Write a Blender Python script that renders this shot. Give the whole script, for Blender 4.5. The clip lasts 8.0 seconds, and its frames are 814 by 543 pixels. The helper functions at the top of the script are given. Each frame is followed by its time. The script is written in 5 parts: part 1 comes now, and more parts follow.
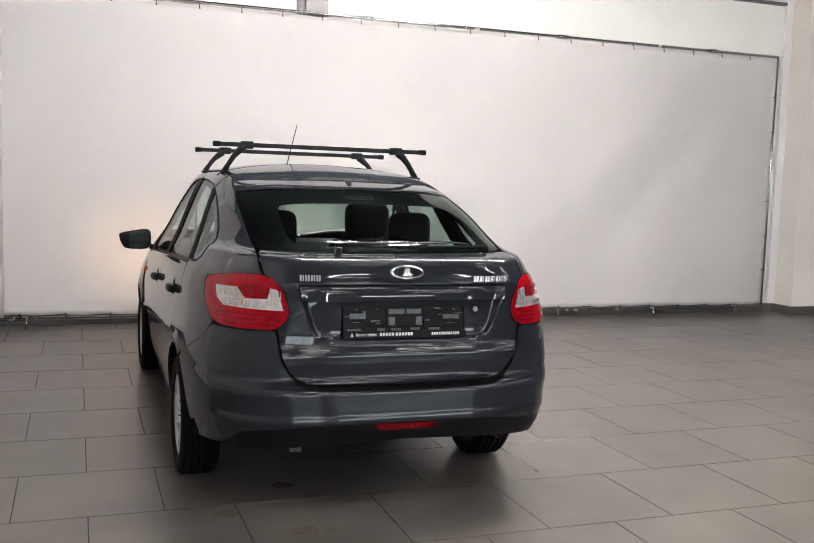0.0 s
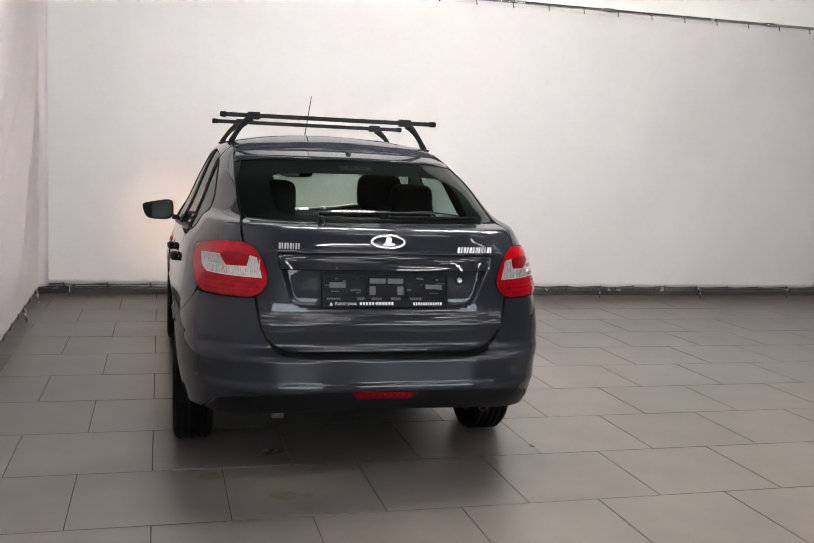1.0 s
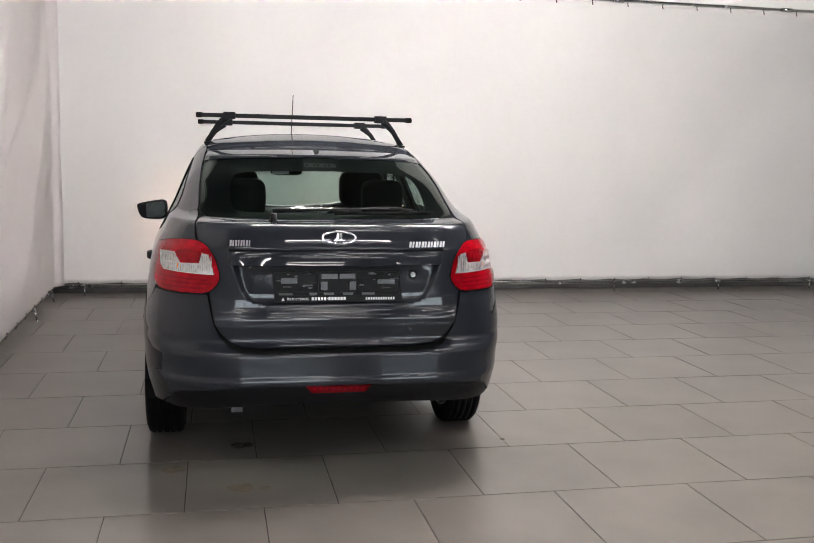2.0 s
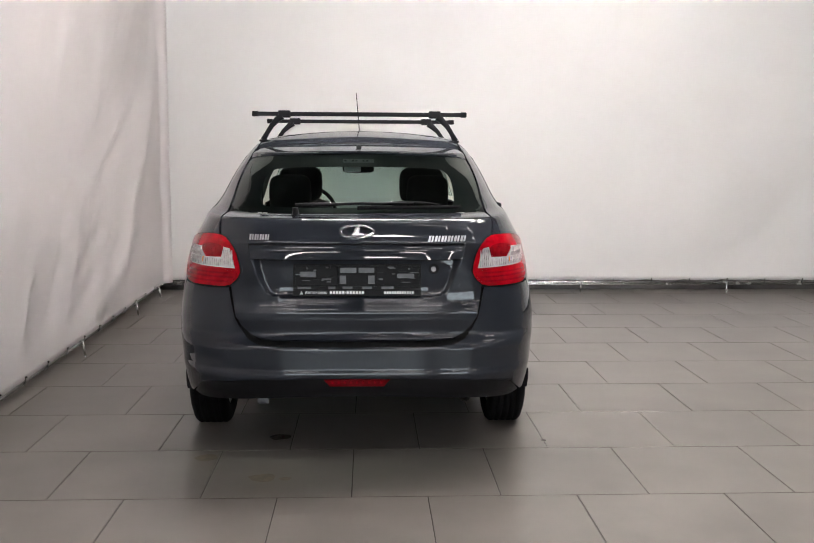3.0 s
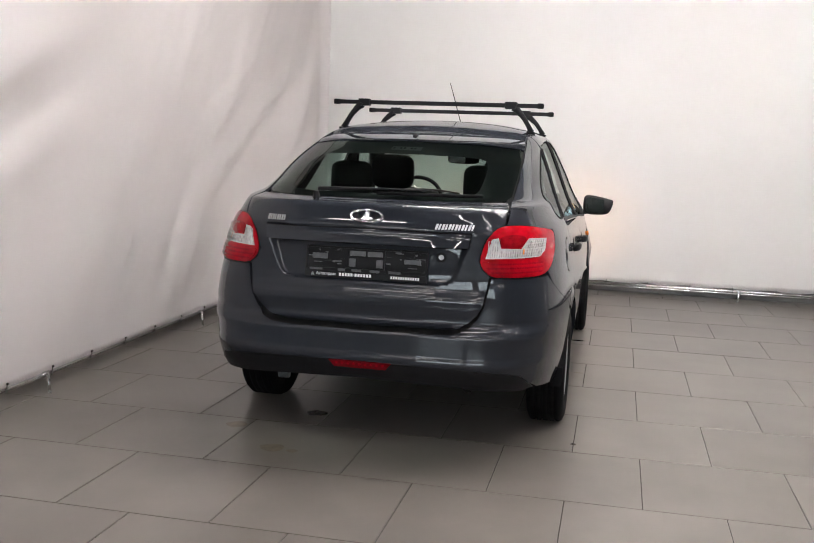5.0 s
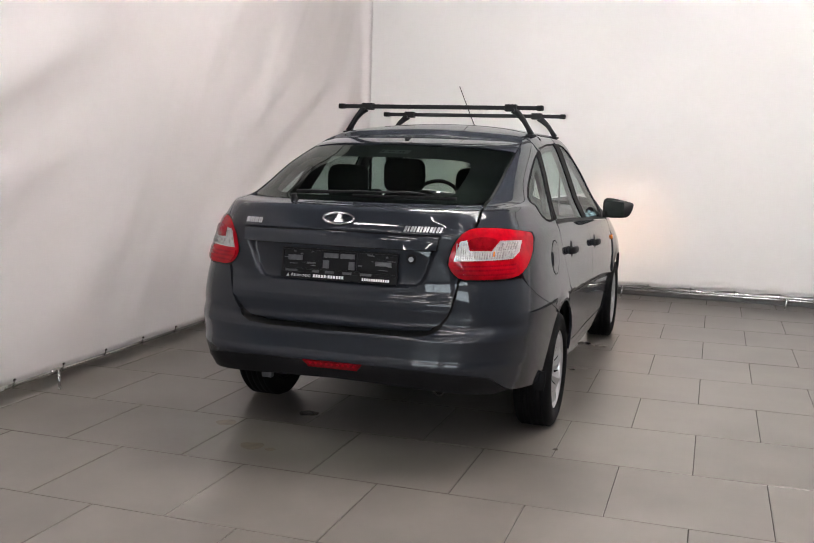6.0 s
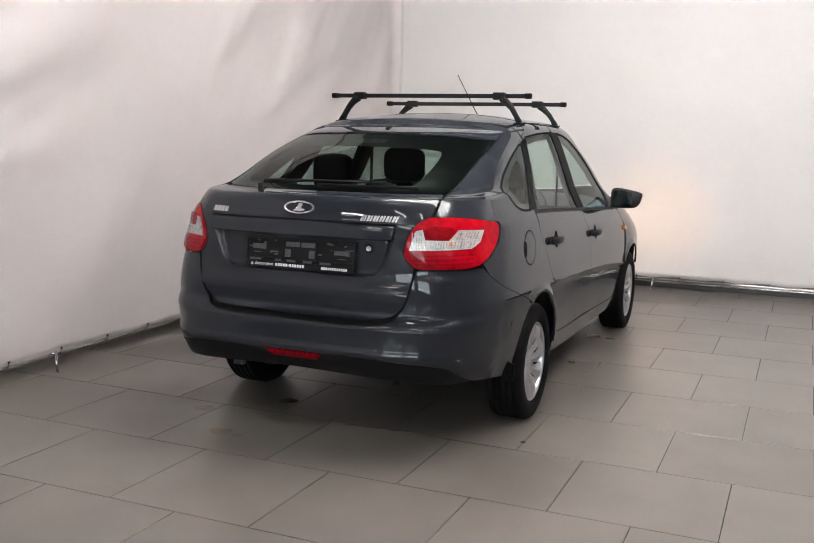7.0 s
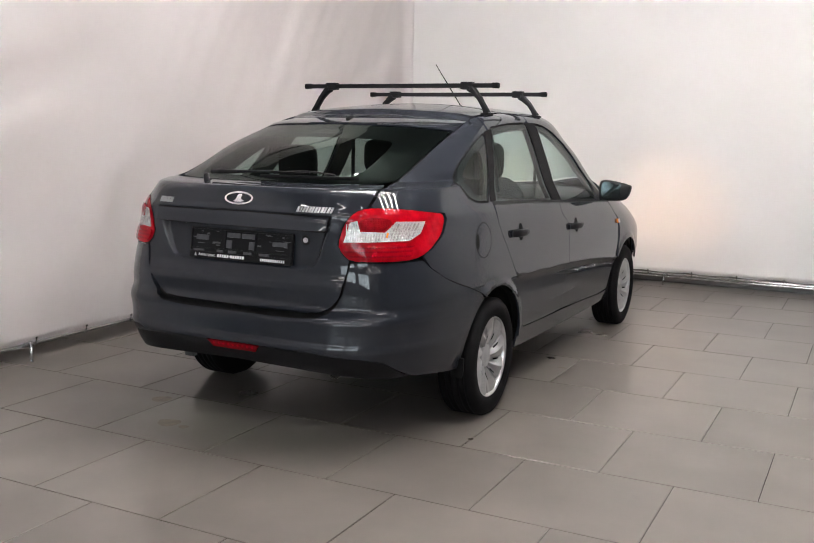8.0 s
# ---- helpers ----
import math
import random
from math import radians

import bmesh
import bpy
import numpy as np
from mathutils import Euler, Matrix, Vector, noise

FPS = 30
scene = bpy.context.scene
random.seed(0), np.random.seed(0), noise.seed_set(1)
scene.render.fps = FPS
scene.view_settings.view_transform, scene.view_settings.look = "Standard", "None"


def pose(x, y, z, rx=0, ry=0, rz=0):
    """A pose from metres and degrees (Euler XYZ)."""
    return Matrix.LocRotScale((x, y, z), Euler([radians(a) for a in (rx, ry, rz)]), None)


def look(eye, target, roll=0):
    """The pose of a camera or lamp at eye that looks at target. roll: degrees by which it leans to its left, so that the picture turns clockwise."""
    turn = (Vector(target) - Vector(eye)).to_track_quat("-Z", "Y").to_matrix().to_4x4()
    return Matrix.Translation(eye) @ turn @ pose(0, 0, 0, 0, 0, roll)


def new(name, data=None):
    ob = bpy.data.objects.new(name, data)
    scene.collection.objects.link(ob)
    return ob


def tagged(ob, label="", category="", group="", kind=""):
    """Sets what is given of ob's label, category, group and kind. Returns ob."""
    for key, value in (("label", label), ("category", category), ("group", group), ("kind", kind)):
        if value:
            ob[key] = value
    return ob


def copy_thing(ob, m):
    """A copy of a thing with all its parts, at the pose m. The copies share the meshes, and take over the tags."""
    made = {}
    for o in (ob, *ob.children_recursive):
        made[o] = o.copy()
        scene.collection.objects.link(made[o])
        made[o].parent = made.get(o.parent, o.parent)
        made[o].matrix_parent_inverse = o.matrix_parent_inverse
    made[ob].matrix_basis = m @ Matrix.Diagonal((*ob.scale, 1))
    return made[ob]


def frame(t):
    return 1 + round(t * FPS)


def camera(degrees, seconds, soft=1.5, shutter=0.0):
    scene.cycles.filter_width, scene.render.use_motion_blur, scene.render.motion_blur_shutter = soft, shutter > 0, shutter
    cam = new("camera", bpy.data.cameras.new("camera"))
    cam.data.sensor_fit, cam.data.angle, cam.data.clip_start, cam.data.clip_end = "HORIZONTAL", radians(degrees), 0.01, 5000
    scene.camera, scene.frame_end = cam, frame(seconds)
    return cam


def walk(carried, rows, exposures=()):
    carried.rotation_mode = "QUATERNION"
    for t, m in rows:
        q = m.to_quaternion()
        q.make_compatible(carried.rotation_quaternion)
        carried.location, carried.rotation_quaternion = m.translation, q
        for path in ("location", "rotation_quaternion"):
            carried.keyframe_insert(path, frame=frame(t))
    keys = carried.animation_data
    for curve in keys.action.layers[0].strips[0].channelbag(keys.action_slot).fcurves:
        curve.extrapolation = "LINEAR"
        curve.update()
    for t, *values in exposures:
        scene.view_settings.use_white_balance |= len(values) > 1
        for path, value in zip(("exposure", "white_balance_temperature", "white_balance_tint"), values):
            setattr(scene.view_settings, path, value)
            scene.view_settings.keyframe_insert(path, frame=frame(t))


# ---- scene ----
cam = camera(47.5, 8.0, soft=1.1)
PATH = [
    (0, (-1.263, -3.48, 1.401), (-0.59, -1.606, 1.21), 1.9),
    (0.5, (-1.139, -3.537, 1.402), (-0.529, -1.645, 1.179), 1.9),
    (1, (-0.895, -3.585, 1.373), (-0.377, -1.668, 1.133), 2.4),
    (1.2, (-0.813, -3.6, 1.377), (-0.313, -1.678, 1.135), 2.4),
    (2.3, (-0.361, -3.743, 1.385), (-0.031, -1.786, 1.133), 0.7),
    (2.5, (-0.247, -3.745, 1.362), (0.009, -1.777, 1.112), 0.5),
    (3, (0.046, -3.751, 1.356), (0.13, -1.769, 1.104), 0.3),
    (3.5, (0.293, -3.818, 1.345), (0.216, -1.837, 1.08), 0.2),
    (4, (0.547, -3.801, 1.346), (0.323, -1.833, 1.069), 1.0),
    (4.5, (0.775, -3.721, 1.332), (0.437, -1.769, 1.057), 1.9),
    (5.8, (1.403, -3.607, 1.334), (0.82, -1.711, 1.074), 1.5),
    (6, (1.497, -3.568, 1.335), (0.876, -1.685, 1.073), 1.5),
    (6.5, (1.744, -3.519, 1.331), (1.056, -1.661, 1.055), 1.5),
    (7, (1.963, -3.378, 1.342), (1.184, -1.558, 1.055), 1.3),
    (7.5, (2.158, -3.175, 1.335), (1.318, -1.383, 1.047), 1.2),
    (8, (2.39, -3.101, 1.332), (1.494, -1.338, 1.031), 1.1),
]
walk(cam, [(t, look(eye, target, roll)) for t, eye, target, roll in PATH])

# ---- light of the hall ----
world = bpy.data.worlds.new("world")
scene.world = world
world.use_nodes = True
wn = world.node_tree.nodes
sky = wn.new("ShaderNodeTexSky")
sky.sky_type, sky.sun_disc, sky.sun_elevation, sky.sun_rotation = "NISHITA", False, radians(35), radians(200)
world.node_tree.links.new(sky.outputs[0], wn["Background"].inputs["Color"])
wn["Background"].inputs["Strength"].default_value = 0.12

TUBE_LIGHT = 285.0      # radiance of the ceiling tubes
HEAD_LIGHT = 30.0      # watts of each parking lamp


# ---- materials ----
def material(name, base, rough=0.5, metal=0.0, vary=0.12, scale=6.0, bump=0.0, bump_scale=60.0, coat=0.0, coat_rough=0.03,
             emit=None, strength=0.0, spec=0.5, fine=0.0, per_piece=0.0, rough_vary=0.0, worldly=False):
    """A surface with two scales of colour change, uneven gloss and fine relief."""
    m = bpy.data.materials.new(name)
    m.use_nodes = True
    n, link = m.node_tree.nodes, m.node_tree.links.new
    p = n["Principled BSDF"]
    p.inputs["Metallic"].default_value = metal
    p.inputs["Roughness"].default_value = rough
    p.inputs["Specular IOR Level"].default_value = spec
    p.inputs["Coat Weight"].default_value = coat
    p.inputs["Coat Roughness"].default_value = coat_rough
    tex = n.new("ShaderNodeTexCoord")
    place = n.new("ShaderNodeNewGeometry")
    big = n.new("ShaderNodeTexNoise")
    big.inputs["Scale"].default_value, big.inputs["Detail"].default_value = scale, 5.0
    small = n.new("ShaderNodeTexNoise")
    small.inputs["Scale"].default_value, small.inputs["Detail"].default_value = bump_scale, 3.0
    for t in (big, small):
        link(place.outputs["Position"] if worldly else tex.outputs["Object"], t.inputs["Vector"])
    hue = n.new("ShaderNodeHueSaturation")
    hue.inputs["Color"].default_value = (*base, 1)
    def scaled(out, low, high):
        r = n.new("ShaderNodeMapRange")
        r.interpolation_type = "SMOOTHSTEP"
        r.inputs["From Min"].default_value, r.inputs["From Max"].default_value = 0.18, 0.82
        r.inputs["To Min"].default_value, r.inputs["To Max"].default_value = low, high
        link(out, r.inputs["Value"])
        return r.outputs["Result"]
    def times(a, b):
        x = n.new("ShaderNodeMath")
        x.operation = "MULTIPLY"
        link(a, x.inputs[0]), link(b, x.inputs[1])
        return x.outputs[0]
    value = scaled(big.outputs["Fac"], 1 - vary, 1 + vary)
    if fine:
        value = times(value, scaled(small.outputs["Fac"], 1 - fine, 1 + fine))
    if per_piece:
        info = n.new("ShaderNodeObjectInfo")
        r = n.new("ShaderNodeMapRange")
        r.inputs["To Min"].default_value, r.inputs["To Max"].default_value = 1 - per_piece, 1 + per_piece
        link(info.outputs["Random"], r.inputs["Value"])
        value = times(value, r.outputs["Result"])
    link(value, hue.inputs["Value"])
    link(hue.outputs["Color"], p.inputs["Base Color"])
    if rough_vary:
        link(scaled(big.outputs["Fac"], rough - rough_vary, rough + rough_vary), p.inputs["Roughness"])
    if bump:
        b = n.new("ShaderNodeBump")
        b.inputs["Strength"].default_value, b.inputs["Distance"].default_value = bump, 0.002
        link(small.outputs["Fac"], b.inputs["Height"])
        link(b.outputs["Normal"], p.inputs["Normal"])
    if emit:
        p.inputs["Emission Color"].default_value = (*emit, 1)
        p.inputs["Emission Strength"].default_value = strength
    return m


def glass_material(name, tint, gloss=0.02, low=0.04, rise=0.85):
    """A thin sheet of glass: tinted light passes, and it mirrors more at a slant."""
    m = bpy.data.materials.new(name)
    m.use_nodes = True
    n, link = m.node_tree.nodes, m.node_tree.links.new
    n.remove(n["Principled BSDF"])
    clear, shiny, mix, fres = (n.new("ShaderNode" + k) for k in ("BsdfTransparent", "BsdfGlossy", "MixShader", "LayerWeight"))
    clear.inputs["Color"].default_value = (*tint, 1)
    shiny.inputs["Roughness"].default_value = gloss
    fres.inputs["Blend"].default_value = 0.5
    steep, gain = n.new("ShaderNodeMath"), n.new("ShaderNodeMath")
    steep.operation, gain.operation = "POWER", "MULTIPLY_ADD"
    steep.inputs[1].default_value, gain.inputs[1].default_value, gain.inputs[2].default_value = 4.0, rise, low
    link(fres.outputs["Facing"], steep.inputs[0])
    link(steep.outputs[0], gain.inputs[0])
    link(gain.outputs[0], mix.inputs[0])
    link(clear.outputs[0], mix.inputs[1])
    link(shiny.outputs[0], mix.inputs[2])
    link(mix.outputs[0], n["Material Output"].inputs["Surface"])
    return m


def lens_material(name, base, metal, cells, rough=0.12, relief=0.5, vary=0.3):
    """Moulded lamp plastic: small prisms under a glossy skin."""
    m = material(name, base, rough, metal, vary, 26, coat=0.28, coat_rough=0.02, spec=0.06)
    n, link = m.node_tree.nodes, m.node_tree.links.new
    p = n["Principled BSDF"]
    tex, cell, b = n.new("ShaderNodeTexCoord"), n.new("ShaderNodeTexVoronoi"), n.new("ShaderNodeBump")
    cell.inputs["Scale"].default_value, cell.inputs["Randomness"].default_value = cells, 0.35
    b.inputs["Strength"].default_value, b.inputs["Distance"].default_value = relief, 0.004
    link(tex.outputs["Object"], cell.inputs["Vector"])
    link(cell.outputs["Distance"], b.inputs["Height"])
    link(b.outputs["Normal"], p.inputs["Normal"])
    return m


PAINT = material("graphite_metallic_paint", (0.0146, 0.0170, 0.0224), 0.50, 0.0, 0.04, 3.0, 0.0, 1500, coat=0.88, coat_rough=0.008, fine=0.2, spec=0.03)
PAINT.node_tree.nodes["Principled BSDF"].inputs["Coat IOR"].default_value = 1.42
BLACK = material("black_plastic", (0.007, 0.007, 0.008), 0.45, 0, 0.15, 20, 0.25, 700, spec=0.12)
DARK = material("underbody_black", (0.006, 0.006, 0.006), 0.9, 0, 0.3, 8, 0.2, 150, spec=0.1)
RUBBER = material("tyre_rubber", (0.006, 0.006, 0.0065), 0.7, 0, 0.2, 15, 0.3, 300, spec=0.06)
GLOSSY_BLACK = material("gloss_black", (0.006, 0.006, 0.007), 0.3, 0, 0.1, 5, spec=0.1)
SATIN = material("satin_badge_metal", (0.50, 0.51, 0.53), 0.36, 1.0, 0.05, 30)
CHROME = material("chrome", (0.85, 0.86, 0.87), 0.2, 1.0, 0.03, 8)
ALLOY = material("silver_wheel_paint", (0.46, 0.465, 0.475), 0.28, 0.75, 0.05, 12, 0, 400, coat=0.5, fine=0.05)
RED_LENS = lens_material("red_lens", (0.29, 0.002, 0.008), 0.0, 60, 0.15, 0.15, 0.25)
RED_DARK = lens_material("dark_red_fog_lens", (0.13, 0.003, 0.006), 0.0, 90, 0.2, 0.4)
RED_BAND = lens_material("red_lens_stripe", (0.22, 0.002, 0.008), 0.0, 110, 0.15, 0.3)
RED_DEEP = lens_material("red_lens_reflector", (0.24, 0.003, 0.008), 0.15, 130, 0.18, 0.5)
LENS_SHADE = material("shaded_lens_rib", (0.44, 0.40, 0.40), 0.2, 0.4, 0.45, 60, 0.3, 300, coat=0.5)
CLEAR_LENS = lens_material("clear_lens", (0.66, 0.62, 0.62), 0.55, 95, 0.12, 0.75, 0.15)
AMBER = material("amber_lens", (0.6, 0.17, 0.02), 0.15, 0, 0.1, 60, 0.3, 300, coat=1.0)
GLASS = glass_material("car_glass", (0.68, 0.80, 0.77), rise=0.6)
REAR_GLASS = glass_material("tinted_rear_glass", (0.44, 0.52, 0.48), low=0.025, rise=0.5)
MIRROR = material("mirror_silver", (0.15, 0.19, 0.19), 0.02, 1.0, 0.01, 3)
FABRIC = material("dark_seat_fabric", (0.011, 0.011, 0.012), 0.9, 0, 0.2, 9)
TRIM_GREY = material("grey_interior_plastic", (0.018, 0.018, 0.019), 0.6, 0, 0.12, 12)
WHITE_PRINT = material("white_print", (0.8, 0.8, 0.8), 0.5, 0, 0.08, 60)
GREY_PRINT = material("worn_grey_plastic", (0.055, 0.058, 0.063), 0.35, 0, 0.3, 50)
STEEL = material("galvanised_tube", (0.50, 0.50, 0.50), 0.24, 0.95, 0.08, 6, rough_vary=0.05)
CLOTH = material("white_banner_vinyl", (0.83, 0.815, 0.805), 0.5, 0, 0.02, 1.2, 0.03, 350)
SIDE_CLOTH = material("pinkish_white_banner_vinyl", (0.84, 0.80, 0.795), 0.5, 0, 0.03, 1.2, 0.03, 350)
CLEAR = glass_material("window_glass", (0.94, 0.96, 0.96))
WALL = material("pale_wall_plaster", (0.66, 0.67, 0.63), 0.8, 0, 0.03, 2.0, 0.3, 90)
DARK_CEILING = material("dark_ceiling_paint", (0.030, 0.030, 0.032), 0.85, 0, 0.05, 2.0, 0.2, 60)
# the hall's dimness is put into this wall colour, for reflections and bounce
DIM_WALL = material("dim_wall_tone", (0.40, 0.385, 0.375), 0.8, 0, 0.05, 2.0, 0.3, 90)
PILLAR = material("cream_wall_plaster", (0.66, 0.63, 0.59), 0.8, 0, 0.03, 2.0, 0.3, 90)
CEILING = material("white_frame_paint", (0.6, 0.6, 0.6), 0.85, 0, 0.04, 2.0, 0.2, 60)
SKIRT = material("dark_grey_skirting_tile", (0.085, 0.08, 0.076), 0.35, 0, 0.15, 5, 0.1, 120)
TILE = material("beige_grey_stoneware", (0.112, 0.101, 0.091), 0.30, 0, 0.20, 2.3, per_piece=0.06, spec=0.5, worldly=True)
GROUT = material("dark_grout", (0.030, 0.026, 0.023), 0.9, 0, 0.2, 10, 0.3, 200)
STAIN = material("brown_floor_stain", (0.105, 0.078, 0.054), 0.35, 0, 0.35, 25, 0.1, 150)
WET = material("dark_wet_spot", (0.098, 0.089, 0.080), 0.2, 0, 0.25, 20, 0.05, 150)
TUBE_ON = material("lit_led_tube", (0.9, 0.9, 0.9), 0.5, 0, 0.01, 3, emit=(1.0, 0.935, 0.915), strength=TUBE_LIGHT)
TUBE_DIM = material("lit_led_tube_dimmed", (0.9, 0.9, 0.9), 0.5, 0, 0.01, 3, emit=(1.0, 0.94, 0.92), strength=TUBE_LIGHT * 0.185)
DAY = material("daylight_outside", (0.8, 0.85, 0.9), 0.9, 0, 0.02, 1, emit=(0.86, 0.94, 1.0), strength=9.5)
LAMP_ON = material("lit_parking_lamp", (1.0, 0.8, 0.6), 0.4, 0, 0.02, 5, emit=(1.0, 0.62, 0.36), strength=6.0)
PIPE = material("dull_exhaust_steel", (0.06, 0.055, 0.05), 0.55, 0.6, 0.2, 30, 0.2, 200)


# ---- building helpers ----
def part(name, bm, mat, parent=None, label="", smooth=False):
    """Links a bmesh as one mesh object under a thing or a part."""
    me = bpy.data.meshes.new(name)
    bm.to_mesh(me)
    bm.free()
    me.materials.append(mat)
    if smooth:
        me.shade_smooth()
    ob = new(name, me)
    ob.parent = parent
    return tagged(ob, label)


def empty(name, label, category, group="", at=(0, 0, 0)):
    ob = new(name)
    ob.empty_display_size = 0.1
    ob.location = at
    return tagged(ob, label, category, group)


def box(bm, lo, hi, bevel=0.0, m=None):
    """Adds a box between two corners."""
    lo, hi = Vector(lo), Vector(hi)
    t = Matrix.Translation((lo + hi) / 2) @ Matrix.Diagonal((*(hi - lo), 1))
    made = bmesh.ops.create_cube(bm, size=1, matrix=(m or Matrix()) @ t)["verts"]
    if bevel:
        edges = list({e for v in made for e in v.link_edges})
        bmesh.ops.bevel(bm, geom=edges, offset=bevel, segments=2, affect="EDGES", profile=0.6)
    return bm


def rod(bm, a, b, r, n=12, r2=None):
    a, b = Vector(a), Vector(b)
    m = Matrix.Translation((a + b) / 2) @ (b - a).to_track_quat("Z", "Y").to_matrix().to_4x4()
    bmesh.ops.create_cone(bm, cap_ends=True, segments=n, radius1=r, radius2=r if r2 is None else r2, depth=(b - a).length, matrix=m)
    return bm


def sweep(bm, pts, half_w, half_h, n=10, up=(0, 0, 1), power=3.0):
    """A rounded bar along a line of points; half sizes may be one number or one for each point."""
    pts = [Vector(p) for p in pts]
    ws = half_w if isinstance(half_w, (list, tuple)) else [half_w] * len(pts)
    hs = half_h if isinstance(half_h, (list, tuple)) else [half_h] * len(pts)
    rings = []
    for i, p in enumerate(pts):
        way = (pts[min(i + 1, len(pts) - 1)] - pts[max(i - 1, 0)]).normalized()
        side = way.cross(Vector(up)).normalized()
        top = side.cross(way)
        ring = []
        for k in range(n):
            c, s = math.cos(2 * math.pi * (k + .5) / n), math.sin(2 * math.pi * (k + .5) / n)
            ring.append(bm.verts.new(p + side * ws[i] * math.copysign(abs(c) ** (2 / power), c) + top * hs[i] * math.copysign(abs(s) ** (2 / power), s)))
        rings.append(ring)
    for r0, r1 in zip(rings, rings[1:]):
        for k in range(n):
            bm.faces.new((r0[k], r0[(k + 1) % n], r1[(k + 1) % n], r1[k]))
    bm.faces.new(rings[0][::-1]), bm.faces.new(rings[-1])
    return bm


def lathe(bm, profile, n=40, m=None):
    """Turns a profile of (along, radius) pairs round the x axis."""
    m = m or Matrix()
    rings = [[bm.verts.new(m @ Vector((x, r * math.cos(2 * math.pi * k / n), r * math.sin(2 * math.pi * k / n)))) for k in range(n)] for x, r in profile]
    for r0, r1 in zip(rings, rings[1:]):
        for k in range(n):
            bm.faces.new((r0[k], r0[(k + 1) % n], r1[(k + 1) % n], r1[k]))
    return rings


# ---- the hall ----
TILE_SIZE, ROW0, COL_A, COL_B = 0.6, -0.205, 0.285, -0.02
BACK_Y, BANNER_Y = 5.50, 5.33
HALL = (-2.45, 15.0, -11.0, BACK_Y)      # x from, x to, y from, y to
HIGH = 3.9


def left_x(y):
    return -1.815 - 0.024 * y


def room():
    x0, x1, y0, y1 = HALL
    bm = box(bmesh.new(), (x0 - .2, y0 - .2, -.2), (x1 + .2, y1 + .2, -.004))
    floor = tagged(part("floor", bm, GROUT), "beige-grey stoneware tile floor with thin dark joints", "floor", kind="structure")
    bm = box(bmesh.new(), (x0 - .2, y1, -.1), (6.9, y1 + .2, HIGH + .2))
    tagged(part("wall_north", bm, WALL), "pale painted plaster wall behind the banner", "wall", kind="structure")
    bm = box(bmesh.new(), (6.9, y1, -.1), (x1 + .2, y1 + .2, HIGH + .2))
    tagged(part("wall_north_far", bm, DIM_WALL), "wall beyond the pillar, toned grey-brown to look dim", "wall", kind="structure")
    bm = box(bmesh.new(), (x0 - .2, y0, -.1), (x0, y1, HIGH + .2))
    tagged(part("wall_west", bm, WALL), "pale painted plaster wall", "wall", kind="structure")
    bm = box(bmesh.new(), (x1, y0, -.1), (x1 + .2, y1, HIGH + .2))
    tagged(part("wall_east", bm, DIM_WALL), "plaster wall toned grey-brown to look dim", "wall", kind="structure")
    bm = box(bmesh.new(), (x0 - .2, y0 - .2, HIGH), (x1 + .2, y1, HIGH + .2))
    tagged(part("ceiling", bm, DARK_CEILING), "dark painted ceiling with tube lights", "ceiling", kind="structure")
    # the south wall has two wide windows that let daylight in
    bm = bmesh.new()
    spans, x = ((-1.9, 1.4), (2.2, 5.8)), x0 - .2
    for a, b in spans:
        box(bm, (x, y0 - .2, -.1), (a, y0, HIGH))
        box(bm, (a, y0 - .2, -.1), (b, y0, 1.0)), box(bm, (a, y0 - .2, 3.0), (b, y0, HIGH))
        x = b
    box(bm, (x, y0 - .2, -.1), (x1 + .2, y0, HIGH))
    tagged(part("wall_south", bm, DIM_WALL), "plaster wall with two windows, toned grey-brown to look dim", "wall", kind="structure")
    for k, (a, b) in enumerate(spans):
        w = tagged(new(f"window_{k + 1}"), "wide window with a white frame", "window", kind="structure")
        bm = bmesh.new()
        for lo, hi in (((a, 1.0), (a + .06, 3.0)), ((b - .06, 1.0), (b, 3.0)), ((a + .06, 1.0), (b - .06, 1.06)), ((a + .06, 2.94), (b - .06, 3.0))):
            box(bm, (lo[0], y0 - .13, lo[1]), (hi[0], y0 - .06, hi[1]))
        wide = (b - a - .12) / 4
        for c in (1, 2, 3):
            box(bm, (a + .045 + wide * c, y0 - .128, 1.06), (a + .075 + wide * c, y0 - .062, 2.94))
        part("window_frame", bm, CEILING, w)
        for c in range(4):
            part("pane", box(bmesh.new(), (a + .075 + wide * c, y0 - .105, 1.06), (a + .045 + wide * (c + 1), y0 - .1, 2.94)), CLEAR, w).visible_shadow = False
    bm = box(bmesh.new(), (x0 - 2, y0 - 2.1, -1), (x1 + 2, y0 - 2.0, 5))
    tagged(part("backdrop", bm, DAY), "bright daylight outside the windows", "backdrop", kind="structure")
    # the pillar and the niche to the right of the banner
    bm = box(bmesh.new(), (6.66, 5.17, 0), (7.02, y1, HIGH), .006)
    tagged(part("pillar", bm, PILLAR), "square cream plaster pillar at the wall", "pillar", kind="structure")
    bm = box(bmesh.new(), (7.02, 4.98, 0), (x1, y1, .5), .006)
